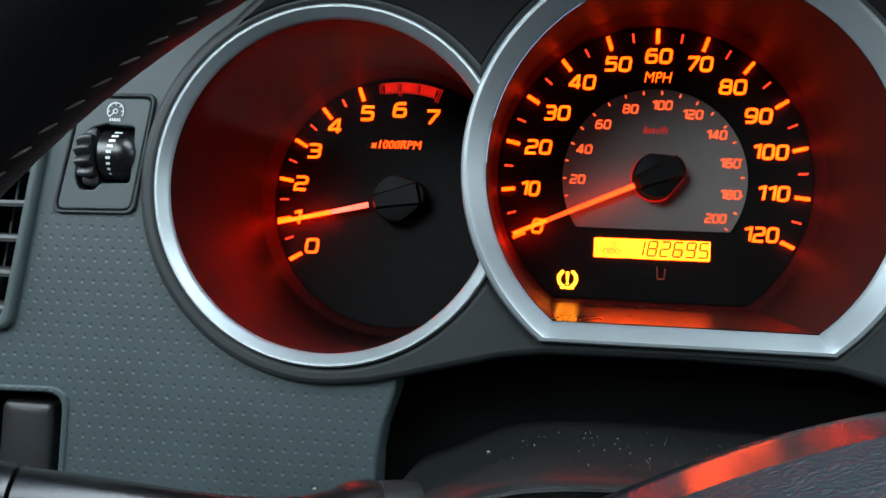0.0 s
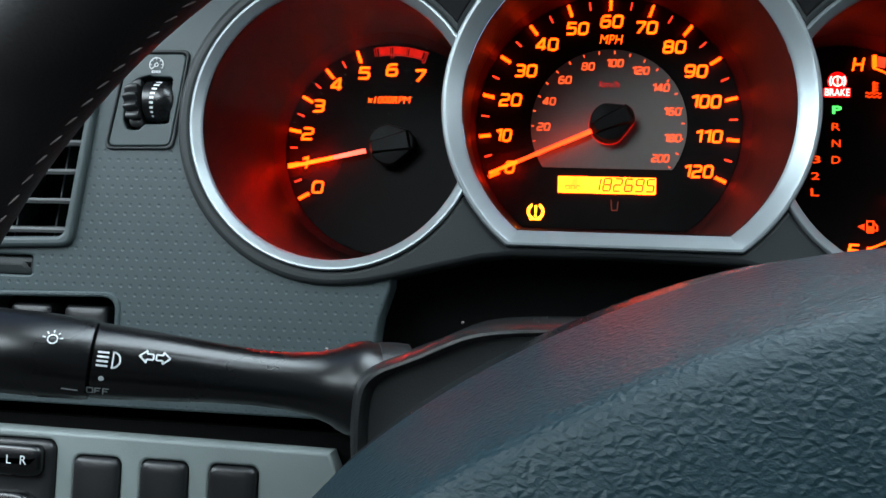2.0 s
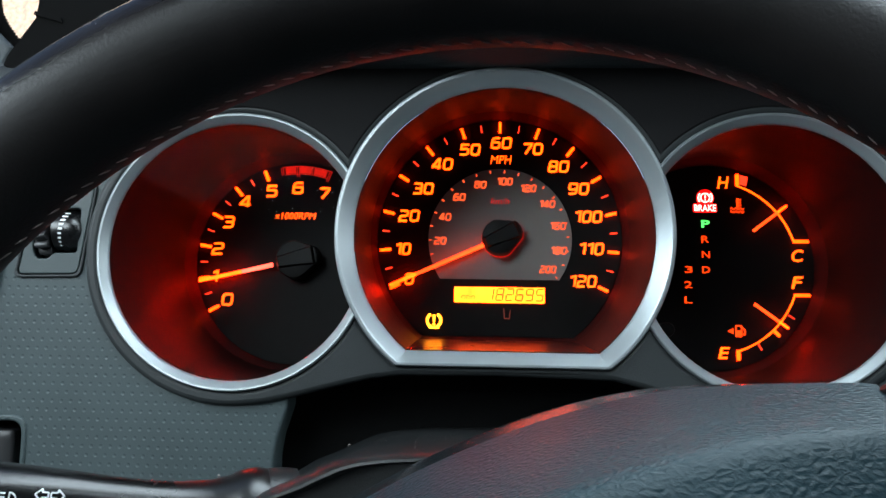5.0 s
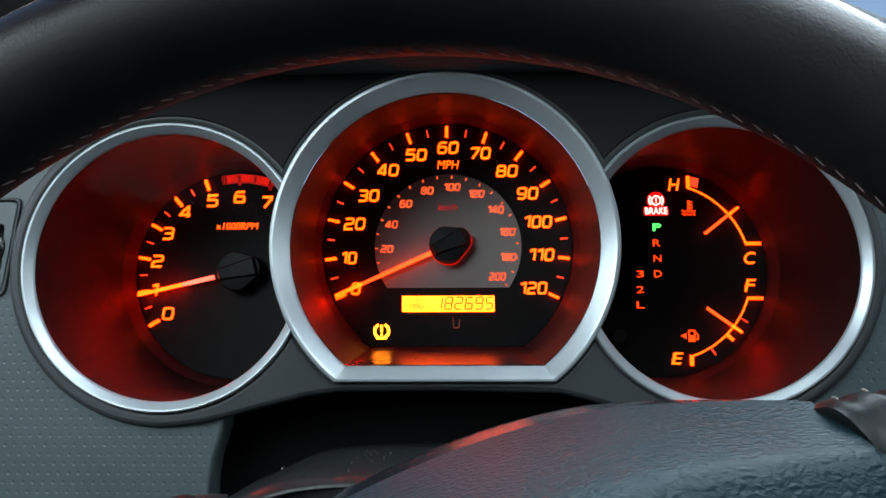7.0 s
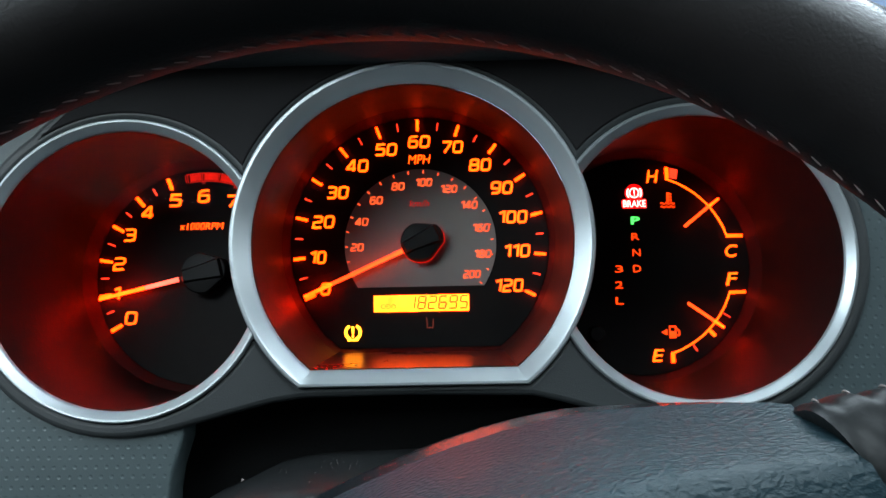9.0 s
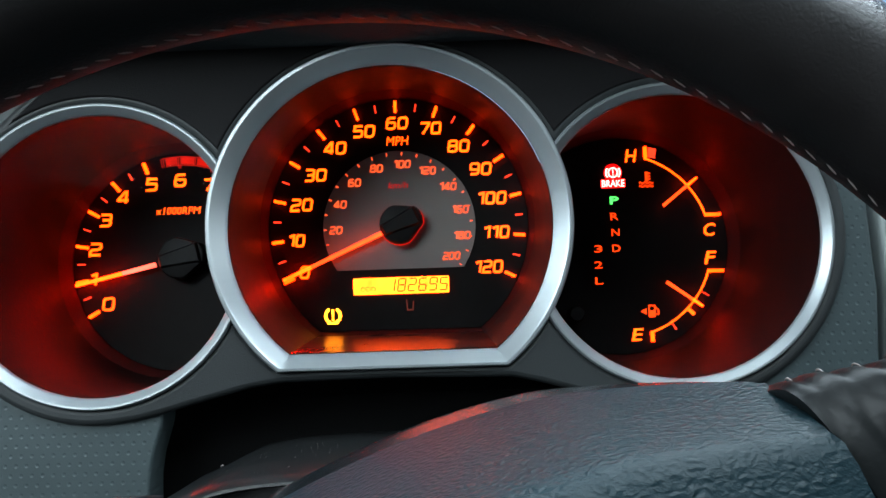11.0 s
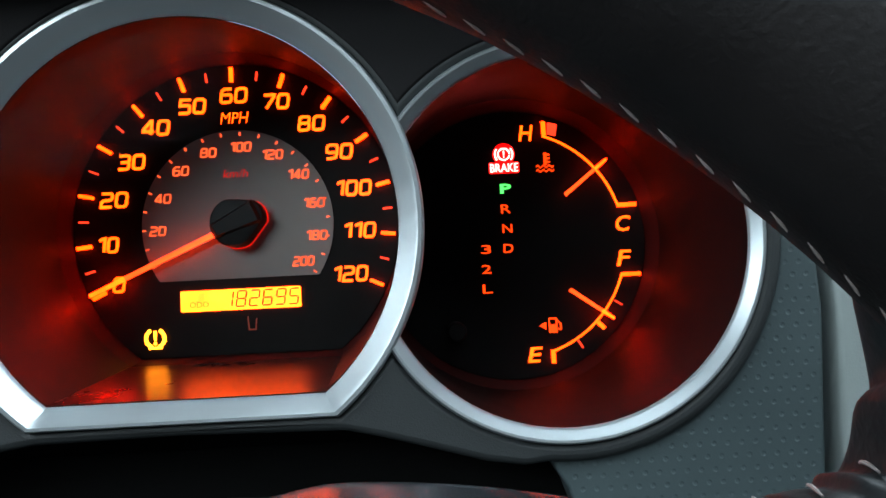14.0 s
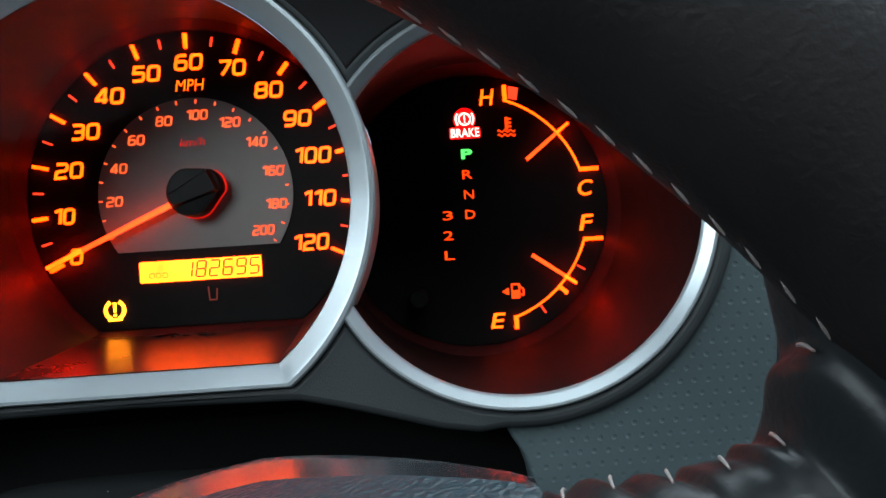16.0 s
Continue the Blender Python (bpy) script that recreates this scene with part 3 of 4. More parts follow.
for x, z, w, m in ((0.1441, 0.9631, 0.0006, REDTHIN), (0.1370, 0.9548, 0.0015, AMBER), (0.1286, 0.9482, 0.0007, REDTHIN)):
    d = Vector((x - 0.1045, z - 0.9873)).normalized()
    p = Vector((x, z))
    part("tick", flat("tick", [bar(p - d * 0.0018, p + d * 0.0018, w)], -0.0006), m, fface)
for ch, x, z, s in (("H", 0.1121, 1.0300, 0.0060), ("C", 0.1477, 0.9934, 0.0060), ("F", 0.1472, 0.9801, 0.0060), ("E", 0.1111, 0.9449, 0.0057)):
    writing("letter", ch, x, z, -0.0007, s, AMBER, fface, width=0.0058, bold=0.012)
for ch, x, z in (("R", 0.1029, 1.0011), ("N", 0.1031, 0.9935), ("D", 0.1031, 0.9859), ("3", 0.0945, 0.9859), ("2", 0.0943, 0.9783), ("L", 0.0943, 0.9708)):
    writing("gear_letter", ch, x, z, -0.0007, 0.0033, ORANGESYM, fface, width=0.0037, slant=0.0, bold=0.0)
writing("gear_letter", "P", 0.1032, 1.0089, -0.0007, 0.0037, GREEN, fface, width=0.0042, slant=0.0, bold=0.03, label="green lit park letter")
c = (0.1032, 1.0222)
brake = part("brake_telltale", flat("brake_telltale", [band(c, 0.0019, 0.0025, 0, 350, 24), band(c, 0.0031, 0.0037, 40, -40, 10), band(c, 0.0031, 0.0037, 140, 220, 10), bar((c[0], c[1] - 0.0003), (c[0], c[1] + 0.0014), 0.0005), bar((c[0], c[1] - 0.0013), (c[0], c[1] - 0.0008), 0.0005)], -0.0008), BRAKEWHITE, fface, "lit red brake warning")
writing("telltale_word", "BRAKE", 0.1031, 1.0170, -0.0008, 0.0033, BRAKEWHITE, brake, width=0.0108, slant=0.0, bold=0.012)
# emissive plate imitates the red bloom round the bright letters
part("telltale_glow", flat("telltale_glow", [rounded(0.0972, 1.0148, 0.1090, 1.0192, 0.0008), arc(c, 0.0043, 0, 352, 30)], -0.0004, 0.0003), BRAKEBLOOM, brake, "red plate for the bloom round the lit warning")
# coolant symbol
x, z = 0.1189, 1.0181
wave = lambda zz: [(x - 0.0034 + i * 0.0068 / 16, zz + 0.00045 * math.sin(i * 1.2)) for i in range(17)]
part("coolant_symbol", flat("coolant_symbol", [bar((x + 0.0002, z - 0.0008), (x + 0.0002, z + 0.0040), 0.0011), bar((x, z + 0.0032), (x + 0.0020, z + 0.0032), 0.0006), bar((x, z + 0.0018), (x + 0.0020, z + 0.0018), 0.0006), bar((x, z + 0.0004), (x + 0.0020, z + 0.0004), 0.0006)] + [wave(zz + 0.0003) + wave(zz - 0.0003)[::-1] for zz in (z - 0.0013, z - 0.0029)], -0.0006), ORANGESYM, fface)
# pump symbol
x, z = 0.1187, 0.9557
part("fuel_pump_symbol", flat("fuel_pump_symbol", [[(x - 0.0055, z), (x - 0.0028, z + 0.0014), (x - 0.0028, z - 0.0014)], [(x - 0.0018, z - 0.0028), (x + 0.0014, z - 0.0028), (x + 0.0014, z + 0.0003), (x - 0.0018, z + 0.0003)], bar((x - 0.0016, z), (x - 0.0016, z + 0.0026), 0.0005), bar((x + 0.0012, z), (x + 0.0012, z + 0.0026), 0.0005), bar((x - 0.0018, z + 0.0026), (x + 0.0014, z + 0.0026), 0.0006), bar((x + 0.0014, z + 0.0018), (x + 0.0028, z + 0.0006), 0.0005), bar((x + 0.0028, z + 0.0008), (x + 0.0028, z - 0.0018), 0.0006), bar((x + 0.0028, z - 0.0018), (x + 0.0016, z - 0.0012), 0.0005)], -0.0006), ORANGESYM, fface)
for tip, tail in (((0.1418, 1.0179), (0.1254, 1.0050)), ((0.1413, 0.9573), (0.1251, 0.9690))):
    tip, tail = Vector(tip), Vector(tail)
    mid = tail.lerp(tip, 0.72)
    nd = part("needle", flat("needle", [bar(tail, mid, 0.0014, 0.0012)], -0.005, 0.001), NEEDLE, fuel, "red lit needle")
    part("needle_tip", flat("needle_tip", [bar(mid, tip, 0.0012, 0.0010)], -0.005, 0.001), NEEDLETIP, nd)
part("reset_knob", loft("reset_knob", [[(0.0815 + r * math.cos(i / 24 * 6.2832), y, 0.9555 + r * math.sin(i / 24 * 6.2832)) for i in range(24)] for r, y in ((0.0036, 0), (0.0036, -0.012), (0.0031, -0.0132), (0.0012, -0.0134))], caps=(False, True)), HUB, fuel, "black trip reset knob")


# ---------------------------------------------------------------- dashboard
def union_outline(kt, ks, kr, zf):
    """The outline round three overlapping discs with a flat foot under the middle one."""
    def meet(c, r, sign):
        d = math.hypot(SC[0] - c[0], SC[1] - c[1])
        toward = math.degrees(math.atan2(SC[1] - c[1], SC[0] - c[0]))
        half = math.degrees(math.acos(max(-1, min(1, (d * d + r * r - ks * ks) / (2 * d * r)))))
        return toward + sign * half
    lo, hi = meet(TC, kt, 1), meet(TC, kt, -1) + 360
    left = arc(TC, kt, lo, hi, 60)
    lo2, hi2 = meet(RC, kr, 1) - 360, meet(RC, kr, -1)
    right = arc(RC, kr, lo2, hi2, 60)
    ang = lambda p: math.degrees(math.atan2(p[1] - SC[1], p[0] - SC[0]))
    a0, a1 = ang(left[-1]), math.degrees(math.asin((zf - SC[1]) / ks))
    low_l = [p for p in arc(SC, ks, a0, -180 - a1, 12)[1:]]
    low_r = arc(SC, ks, a1, ang(right[0]), 12)[:-1]
    top = arc(SC, ks, ang(right[-1]), ang(left[0]), 50)[1:-1]
    return left + low_l + low_r + right + top


dash = thing("dashboard", (0, 0, 0.80), "dark grey-green dimpled plastic dashboard of a car", "dashboard", kind="structure")
opening = union_outline(0.0576, 0.0688, 0.0576, 0.9376)
def hood_outline(g):
    """The edge of the gauge housing, g smaller all round."""
    left = arc(TC, 0.0636 - g, 125, 276, 54)
    foot = [(-0.094, 0.9210), (-0.085, 0.9230), (-0.068, 0.9275), (-0.052, 0.9315), (-0.040, 0.9332), (0.0, 0.9338), (0.046, 0.9328), (0.056, 0.9305), (0.070, 0.9266), (0.085, 0.9222), (0.096, 0.9204)]
    right = arc(RC, 0.0630 - g, -96, 55, 54)
    return left + [(x, z + g) for x, z in foot] + right + [(0.125 - g, 1.056), (0.105, 1.080 - g), (-0.105, 1.080 - g), (-0.125 + g, 1.056)]


hood = hood_outline(0)
def upper_edge(kt, ks, kr):
    """The upper edge round the three gauges, from the left one to the right one."""
    def meet(c, r):
        d = math.hypot(SC[0] - c[0], SC[1] - c[1])
        toward = math.degrees(math.atan2(SC[1] - c[1], SC[0] - c[0]))
        half = math.degrees(math.acos((d * d + r * r - ks * ks) / (2 * d * r)))
        return toward + half if c[0] < 0 else toward - half
    left = arc(TC, kt, 124, meet(TC, kt), 30)
    right = arc(RC, kr, meet(RC, kr), 56, 30)
    ang = lambda p: math.degrees(math.atan2(p[1] - SC[1], p[0] - SC[0]))
    return left + arc(SC, ks, ang(left[-1]), ang(right[0]), 50)[1:-1] + right


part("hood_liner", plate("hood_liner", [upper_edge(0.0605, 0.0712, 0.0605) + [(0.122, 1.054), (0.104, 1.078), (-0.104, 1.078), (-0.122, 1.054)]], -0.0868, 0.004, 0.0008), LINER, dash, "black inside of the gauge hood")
part("cluster_housing", plate("cluster_housing", [hood, opening], -0.0862, 0.030, 0.0022), HOUSING, dash, "charcoal housing round the gauges")
fascia_hole = arc(TC, 0.0612, 125, 276, 54) + [(-0.0890, 0.9240), (-0.0850, 0.9250), (-0.0852, 0.9195), (-0.0868, 0.9140), (-0.0888, 0.9075), (-0.0900, 0.8990), (-0.0900, 0.858), (0.1110, 0.858), (0.1110, 0.8990), (0.1098, 0.9075), (0.1078, 0.9135), (0.1050, 0.9180), (0.1036, 0.9210)] + arc(RC, 0.0606, -96, 55, 54) + [(0.124, 1.056), (0.104, 1.060), (-0.104, 1.060), (-0.124, 1.056)]
vent_hole = rounded_poly([(-0.2085, 1.0095), (-0.2185, 0.9345), (-0.330, 0.9300), (-0.330, 1.0120)], 0.004)
recess = rounded_poly([(-0.1953, 0.9119), (-0.1953, 0.8780), (-0.2520, 0.8760), (-0.2520, 0.9105)], 0.006)
small_hole = rounded(-0.262, 0.9190, -0.2325, 0.9270, 0.0012)
dim_hole = rounded_poly([(-0.1705, 1.0106), (-0.1964, 1.0103), (-0.2035, 0.9714), (-0.1759, 0.9719)], 0.003)
fascia_edge = [(-0.42, 0.868), (-0.0900 - 0.02, 0.868), (-0.0901, 0.857), (-0.0901, 0.8565), (0.1111, 0.8565), (0.1111, 0.857), (0.118, 0.868), (0.1790, 0.868), (0.1840, 0.960), (0.1800, 1.0300), (0.175, 1.060), (-0.165, 1.062), (-0.185, 1.0215), (-0.42, 1.0205)]
part("fascia", plate("fascia", [fascia_edge, fascia_hole, vent_hole, recess, small_hole, dim_hole], -0.0835, 0.016, 0.0010), FASCIA, dash, "dimpled grey-green plastic panel")
part("side_fascia", plate("side_fascia", [[(0.1865, 0.868), (0.60, 0.868), (0.60, 1.03), (0.1835, 1.03), (0.1880, 0.960)]], -0.0840, 0.016, 0.0016), PANEL, dash, "pale grey centre panel edge")
# brow over the gauges and the top of the dash
brow = []
for (y0, z0), (y1, z1) in zip(((-0.070, 1.0585), (-0.118, 1.0640), (-0.127, 1.0700), (-0.121, 1.0790), (0.02, 1.150), (0.25, 1.255), (0.52, 1.370)), ((-0.066, 1.0240), (-0.0915, 1.0240), (-0.0950, 1.0275), (-0.0920, 1.0330), (0.02, 1.080), (0.25, 1.172), (0.52, 1.285))):
    row = []
    for i in range(61):
        x = -0.62 + 1.64 * i / 60
        f = 0.5 * math.tanh((x + 0.190) / 0.035) - 0.5 * math.tanh((x - 0.190) / 0.035)
        row.append((x, y1 + (y0 - y1) * f, z1 + (z0 - z1) * f))
    brow.append(row)
part("dash_top", loft("dash_top", brow, closed=False), DASHTOP, dash, "soft matt grey dash top")
# near-black sheets that stand in for the shade behind column opening, vent and recesses
box("shade_sheet", (-0.072, -0.0625, 0.80), (0.072, -0.0525, 0.9345), DARK, dash, 0)
box("shade_sheet", (-0.100, -0.0635, 0.80), (0.118, -0.0530, 0.9262), DARK, dash, 0)
box("shade_sheet", (-0.42, -0.0615, 0.80), (0.60, -0.0515, 0.918), DARK, dash, 0)
box("shade_sheet", (-0.42, -0.050, 0.90), (-0.172, -0.045, 1.05), DARK, dash, 0)
# lower switch strip
strip = [(-0.42, 0.8600), (-0.105, 0.8560), (-0.098, 0.8400), (-0.098, 0.74), (-0.42, 0.74)]
slots = [rounded(x0, 0.8180, x1, 0.8492, 0.003) for x0, x1 in ((-0.2074, -0.1880), (-0.1798, -0.1604), (-0.1521, -0.1325))]
part("lower_panel", plate("lower_panel", [strip, *slots, rounded(-0.300, 0.780, -0.2150, 0.8545, 0.004)], -0.0870, 0.012, 0.0012), PANEL, dash, "pale grey lower switch panel")
# near-black sheet as the shade inside the switch slots
box("shade_sheet", (-0.42, -0.076, 0.74), (-0.098, -0.070, 0.862), DARK, dash, 0)


def cap_mesh(name, x0, z0, x1, z1, y0, y1, r=0.003, crown=0.0015):
    rings = []
    for k, y in ((0.0, y0), (0.0, y1 + crown), (0.0004, y1 + 0.0005), (0.0013, y1), (0.0040, y1 - 0.0004)):
        rings.append(at_y(rounded(x0 + k, z0 + k, x1 - k, z1 - k, r), y))
    return loft(name, rings, caps=(True, True), angle=40)


for x0, x1 in ((-0.2069, -0.1885), (-0.1793, -0.1609), (-0.1516, -0.1330)):
    b = thing("switch_blank", ((x0 + x1) / 2, -0.085, 0.82), "blank black plastic switch cover in the lower panel", "switch", "switch blanks")
    part("cover", cap_mesh("cover", x0, 0.8184, x1, 0.8488, -0.078, -0.0890), BLACK, b)
mirror = thing("mirror_control", (-0.257, -0.085, 0.79), "black mirror adjustment control with white letters", "switch")
mbody = part("plate", cap_mesh("plate", -0.2996, 0.7804, -0.2154, 0.8541, -0.078, -0.0885, 0.004), BLACK, mirror)
msel = part("selector", cap_mesh("selector", -0.2400, 0.8405, -0.2185, 0.8525, -0.0885, -0.0925), STALK, mirror)
writing("letter", "L", -0.2308, 0.8472, -0.0934, 0.0034, WHITEPRINT, msel, slant=0, bold=0.0)
writing("letter", "R", -0.2248, 0.8472, -0.0934, 0.0034, WHITEPRINT, msel, slant=0, bold=0.0)
pad4 = part("direction_pad", cap_mesh("direction_pad", -0.2560, 0.8000, -0.2190, 0.8345, -0.0885, -0.0940, 0.008), STALK, mirror)
part("arrow_mark", flat("arrow_mark", [[(-0.2385, 0.8305), (-0.2365, 0.8275), (-0.2405, 0.8275)], [(-0.2205, 0.8175), (-0.2235, 0.8195), (-0.2235, 0.8155)]], -0.0947), WHITEPRINT, pad4)
writing("word", "MIRROR", -0.2375, 0.8175, -0.0946, 0.0032, WHITEPRINT, pad4, slant=0, bold=0.0)
# upper recess with two switches, small blank button
for x0, x1 in ((-0.2197, -0.2012), (-0.2430, -0.2255)):
    s = thing("recessed_switch", ((x0 + x1) / 2, -0.07, 0.88), "black push switch set in a recess of the dashboard", "switch", "recessed switches")
    part("cover", cap_mesh("cover", x0, 0.8800, x1, 0.9075, -0.064, -0.0800, 0.002), BLACK, s)
part("recess_rim", plate("recess_rim", [rounded_poly([(-0.1935, 0.9138), (-0.1935, 0.8765), (-0.2535, 0.8745), (-0.2535, 0.9122)], 0.007), rounded_poly([(-0.1957, 0.9115), (-0.1957, 0.8785), (-0.2515, 0.8765), (-0.2515, 0.9100)], 0.006)], -0.0843, 0.004, 0.0008), FASCIA, dash)
sb = thing("blank_button", (-0.247, -0.08, 0.919), "small blank dark grey button below the air vent", "button")
part("cover", cap_mesh("cover", -0.2615, 0.9194, -0.2330, 0.9266, -0.064, -0.0815, 0.001, 0.0008), HOUSING, sb)

# air vent
vent = thing("air_vent", (-0.27, -0.07, 0.93), "dark grey dashboard air vent with horizontal slats", "air vent")
part("frame", plate("frame", [rounded_poly([(-0.2045, 1.0125), (-0.2150, 0.9310), (-0.335, 0.9260), (-0.335, 1.0150)], 0.005), rounded_poly([(-0.2090, 1.0085), (-0.2187, 0.9352), (-0.329, 0.9310), (-0.329, 1.0110)], 0.003)], -0.0862, 0.008, 0.0016), SMOOTH, vent)
for i in range(6):
    z = 0.9978 - i * 0.0120
    x = -0.2098 - (1.0085 - z) * 0.132
    ring = lambda xx, zz: [(xx, -0.0800, zz - 0.0011), (xx, -0.0808, zz), (xx, -0.0800, zz + 0.0011), (xx, -0.060, zz + 0.0030), (xx, -0.060, zz + 0.0016)]
    part("slat", loft("slat", [ring(x, z), ring(-0.330, z - 0.0015)], caps=(True, True), smooth=False), SLAT, vent)
for i in range(5):
    x = -0.226 - i * 0.018
    part("vane", loft("vane", [[(x, -0.066, 1.008), (x + 0.0008, -0.066, 1.008), (x + 0.0008, -0.052, 1.008), (x, -0.052, 1.008)], [(x - 0.009, -0.066, 0.934), (x - 0.0082, -0.066, 0.934), (x - 0.0082, -0.052, 0.934), (x - 0.009, -0.052, 0.934)]], caps=(True, True), smooth=False), SMOOTH, vent)

# dimmer thumbwheel
dim = thing("dimmer_switch", (-0.187, -0.083, 0.972), "black instrument dimmer thumbwheel with white graduated bars", "switch")
slot = rounded_poly([(-0.1862, 1.0010), (-0.1915, 0.9995), (-0.1956, 0.9960), (-0.1966, 0.9830), (-0.1950, 0.9788), (-0.1895, 0.9788), (-0.1880, 0.9812), (-0.1775, 0.9815), (-0.1768, 1.0002), (-0.1855, 1.0005)], 0.0015)
part("face_plate", plate("face_plate", [rounded_poly([(-0.1713, 1.0098), (-0.1958, 1.0095), (-0.2027, 0.9721), (-0.1766, 0.9726)], 0.003), slot], -0.0842, 0.006, 0.0006), SMOOTH, dim, "grey-green switch plate")
part("rim", plate("rim", [rounded_poly([(-0.1698, 1.0114), (-0.1971, 1.0111), (-0.2044, 0.9706), (-0.1751, 0.9711)], 0.0035), rounded_poly([(-0.1710, 1.0101), (-0.1961, 1.0098), (-0.2030, 0.9718), (-0.1763, 0.9723)], 0.003)], -0.0846, 0.006, 0.0005), HOUSING, dim)


def turned(name, axis0, axis1, profile, n=48, ribs=0, rib=0.0):
    """A body turned round the line from axis0 to axis1: profile of (share along, radius)."""
    p, q = Vector(axis0), Vector(axis1)
    d = (q - p).normalized()
    e1 = d.cross(Vector((0, 0, 1))).normalized()
    e2 = e1.cross(d)
    rings = []
    for s, r in profile:
        c = p.lerp(q, s)
        rings.append([c + (e1 * math.cos(2 * math.pi * i / n) + e2 * math.sin(2 * math.pi * i / n)) * (r + (rib * abs(math.sin(math.pi * i * ribs / n)) if ribs else 0)) for i in range(n)])
    return loft(name, rings, caps=(True, True), angle=40)


wheel_l = part("ribbed_wheel", turned("ribbed_wheel", (-0.1955, -0.0785, 0.9895), (-0.1890, -0.0790, 0.9902), [(0, 0.0060), (0.12, 0.0078), (0.5, 0.0086), (0.9, 0.0086), (1, 0.0080)], n=168, ribs=14, rib=0.0022), BLACK, dim, "scalloped black thumbwheel")
barrel = part("barrel", turned("barrel", (-0.1882, -0.0785, 0.9910), (-0.1756, -0.0785, 0.9915), [(0, 0.0084), (0.04, 0.0089), (0.5, 0.0089), (0.72, 0.0085), (0.88, 0.0074), (0.97, 0.0058), (1, 0.0050)], n=64), STALK, dim, "smooth black barrel")
for i in range(9):
    a = radians(-50 + i * 12.5)
    w = 0.00045 + 0.00011 * i
    r = 0.00898
    rows = []
    for j in range(4):
        b = a + radians(-2.9 + 5.8 * j / 3)
        rows.append([(-0.1842 + 0.00003 * i * i + sx * w, -0.0785 - r * math.cos(b), 0.9912 + r * math.sin(b)) for sx in (-1, 1)])
    part("bar_mark", loft("bar_mark", rows, closed=False), WHITEPRINT, barrel)
c = (-0.1838, 1.0052)
part("gauge_symbol", flat("gauge_symbol", [band(c, 0.00265, 0.0030, -35, 215, 30), band(c, 0.0006, 0.0009, 0, 350, 14), bar((c[0] - 0.0006, c[1] - 0.0006), (c[0] - 0.0021, c[1] - 0.0019), 0.00035)] + [bar(polar(c, 0.0020, a), polar(c, 0.0027, a), 0.0003) for a in (-90, -45, 0, 45, 90)] + [bar((c[0] - 0.0016 + i * 0.0008, c[1] - 0.0034), (c[0] - 0.0016 + i * 0.0008, c[1] - 0.0024), 0.00045) for i in range(5)], -0.0846), WHITEPRINT, dim)

# ---------------------------------------------------------------- steering column and stalk
column = thing("steering_column", (0, -0.11, 0.80), "dark grey plastic steering column shroud", "steering column")


def shroud(k, y, drop=0.0):
    half = [(0.0, 0.9115), (0.030, 0.9108), (0.048, 0.9088), (0.058, 0.9045), (0.067, 0.9000), (0.079, 0.8955), (0.0835, 0.8890), (0.0835, 0.868), (0.078, 0.840), (0.050, 0.810)]
    for _ in range(3):
        soft = [half[0]]
        for (x0, z0), (x1, z1) in zip(half, half[1:]):
            soft += [(x0 * 0.75 + x1 * 0.25, z0 * 0.75 + z1 * 0.25), (x0 * 0.25 + x1 * 0.75, z0 * 0.25 + z1 * 0.75)]
        half = soft + [half[-1]]
    pts = [(x * k, 0.86 + (z - 0.86) * k - drop) for x, z in half]
    return at_y(pts + [(-x, z) for x, z in pts[::-1][:-1]], y)


part("upper_shroud", loft("upper_shroud", [shroud(1.0, -0.058), shroud(1.0, -0.146), shroud(0.996, -0.1500), shroud(0.985, -0.1535), shroud(0.970, -0.1550), shroud(0.955, -0.1552), shroud(0.945, -0.1540), shroud(0.938, -0.1515), shroud(0.93, -0.1500)], caps=(False, True), angle=30), SHROUD, column, "grained charcoal shroud with a raised edge")
for x, y, z in ((-0.053, -0.121, 0.9086), (-0.096, -0.134, 0.8985)):
    tagged(part("lint_speck", turned("lint_speck", (x, y, z), (x + 0.0002, y, z + 0.0010), [(0, 0.0003), (0.6, 0.0006), (1, 0.0002)], n=10), THREAD, column))
rng = random.Random(5)
dv, df = [], []
for i in range(110):
    x, y = rng.uniform(-0.056, 0.050), rng.uniform(-0.148, -0.085)
    z = 0.9118 - 0.0028 * (abs(x) / 0.048) ** 2.5 - (0.0030 if abs(x) > 0.050 else 0.0)
    e, b = rng.uniform(0.00006, 0.00015), len(dv)
    dv += [(x - e, y, z), (x, y - e, z), (x + e, y, z), (x, y + e, z), (x, y, z + e), (x, y, z - e * 3)]
    df += [(b, b + 1, b + 4), (b + 1, b + 2, b + 4), (b + 2, b + 3, b + 4), (b + 3, b, b + 4), (b + 1, b, b + 5), (b + 2, b + 1, b + 5), (b + 3, b + 2, b + 5), (b, b + 3, b + 5)]
tagged(part("dust", mesh_of("dust", dv, df, smooth=False), THREAD, column, "pale dust specks"), kind="stuff")
stalk = thing("indicator_stalk", (-0.135, -0.15, 0.88), "satin black indicator and headlight stalk with white symbols", "control stalk")
A0, A1 = Vector((-0.0800, -0.1330, 0.8865)), Vector((-0.1960, -0.1790, 0.8985))
PROFILE = [(0.0, 0.0150), (0.03, 0.0156), (0.06, 0.0148), (0.085, 0.0135), (0.10, 0.0122), (0.15, 0.0102), (0.22, 0.0090), (0.30, 0.0087), (0.40, 0.0092), (0.50, 0.0101), (0.60, 0.0109), (0.675, 0.0113)]
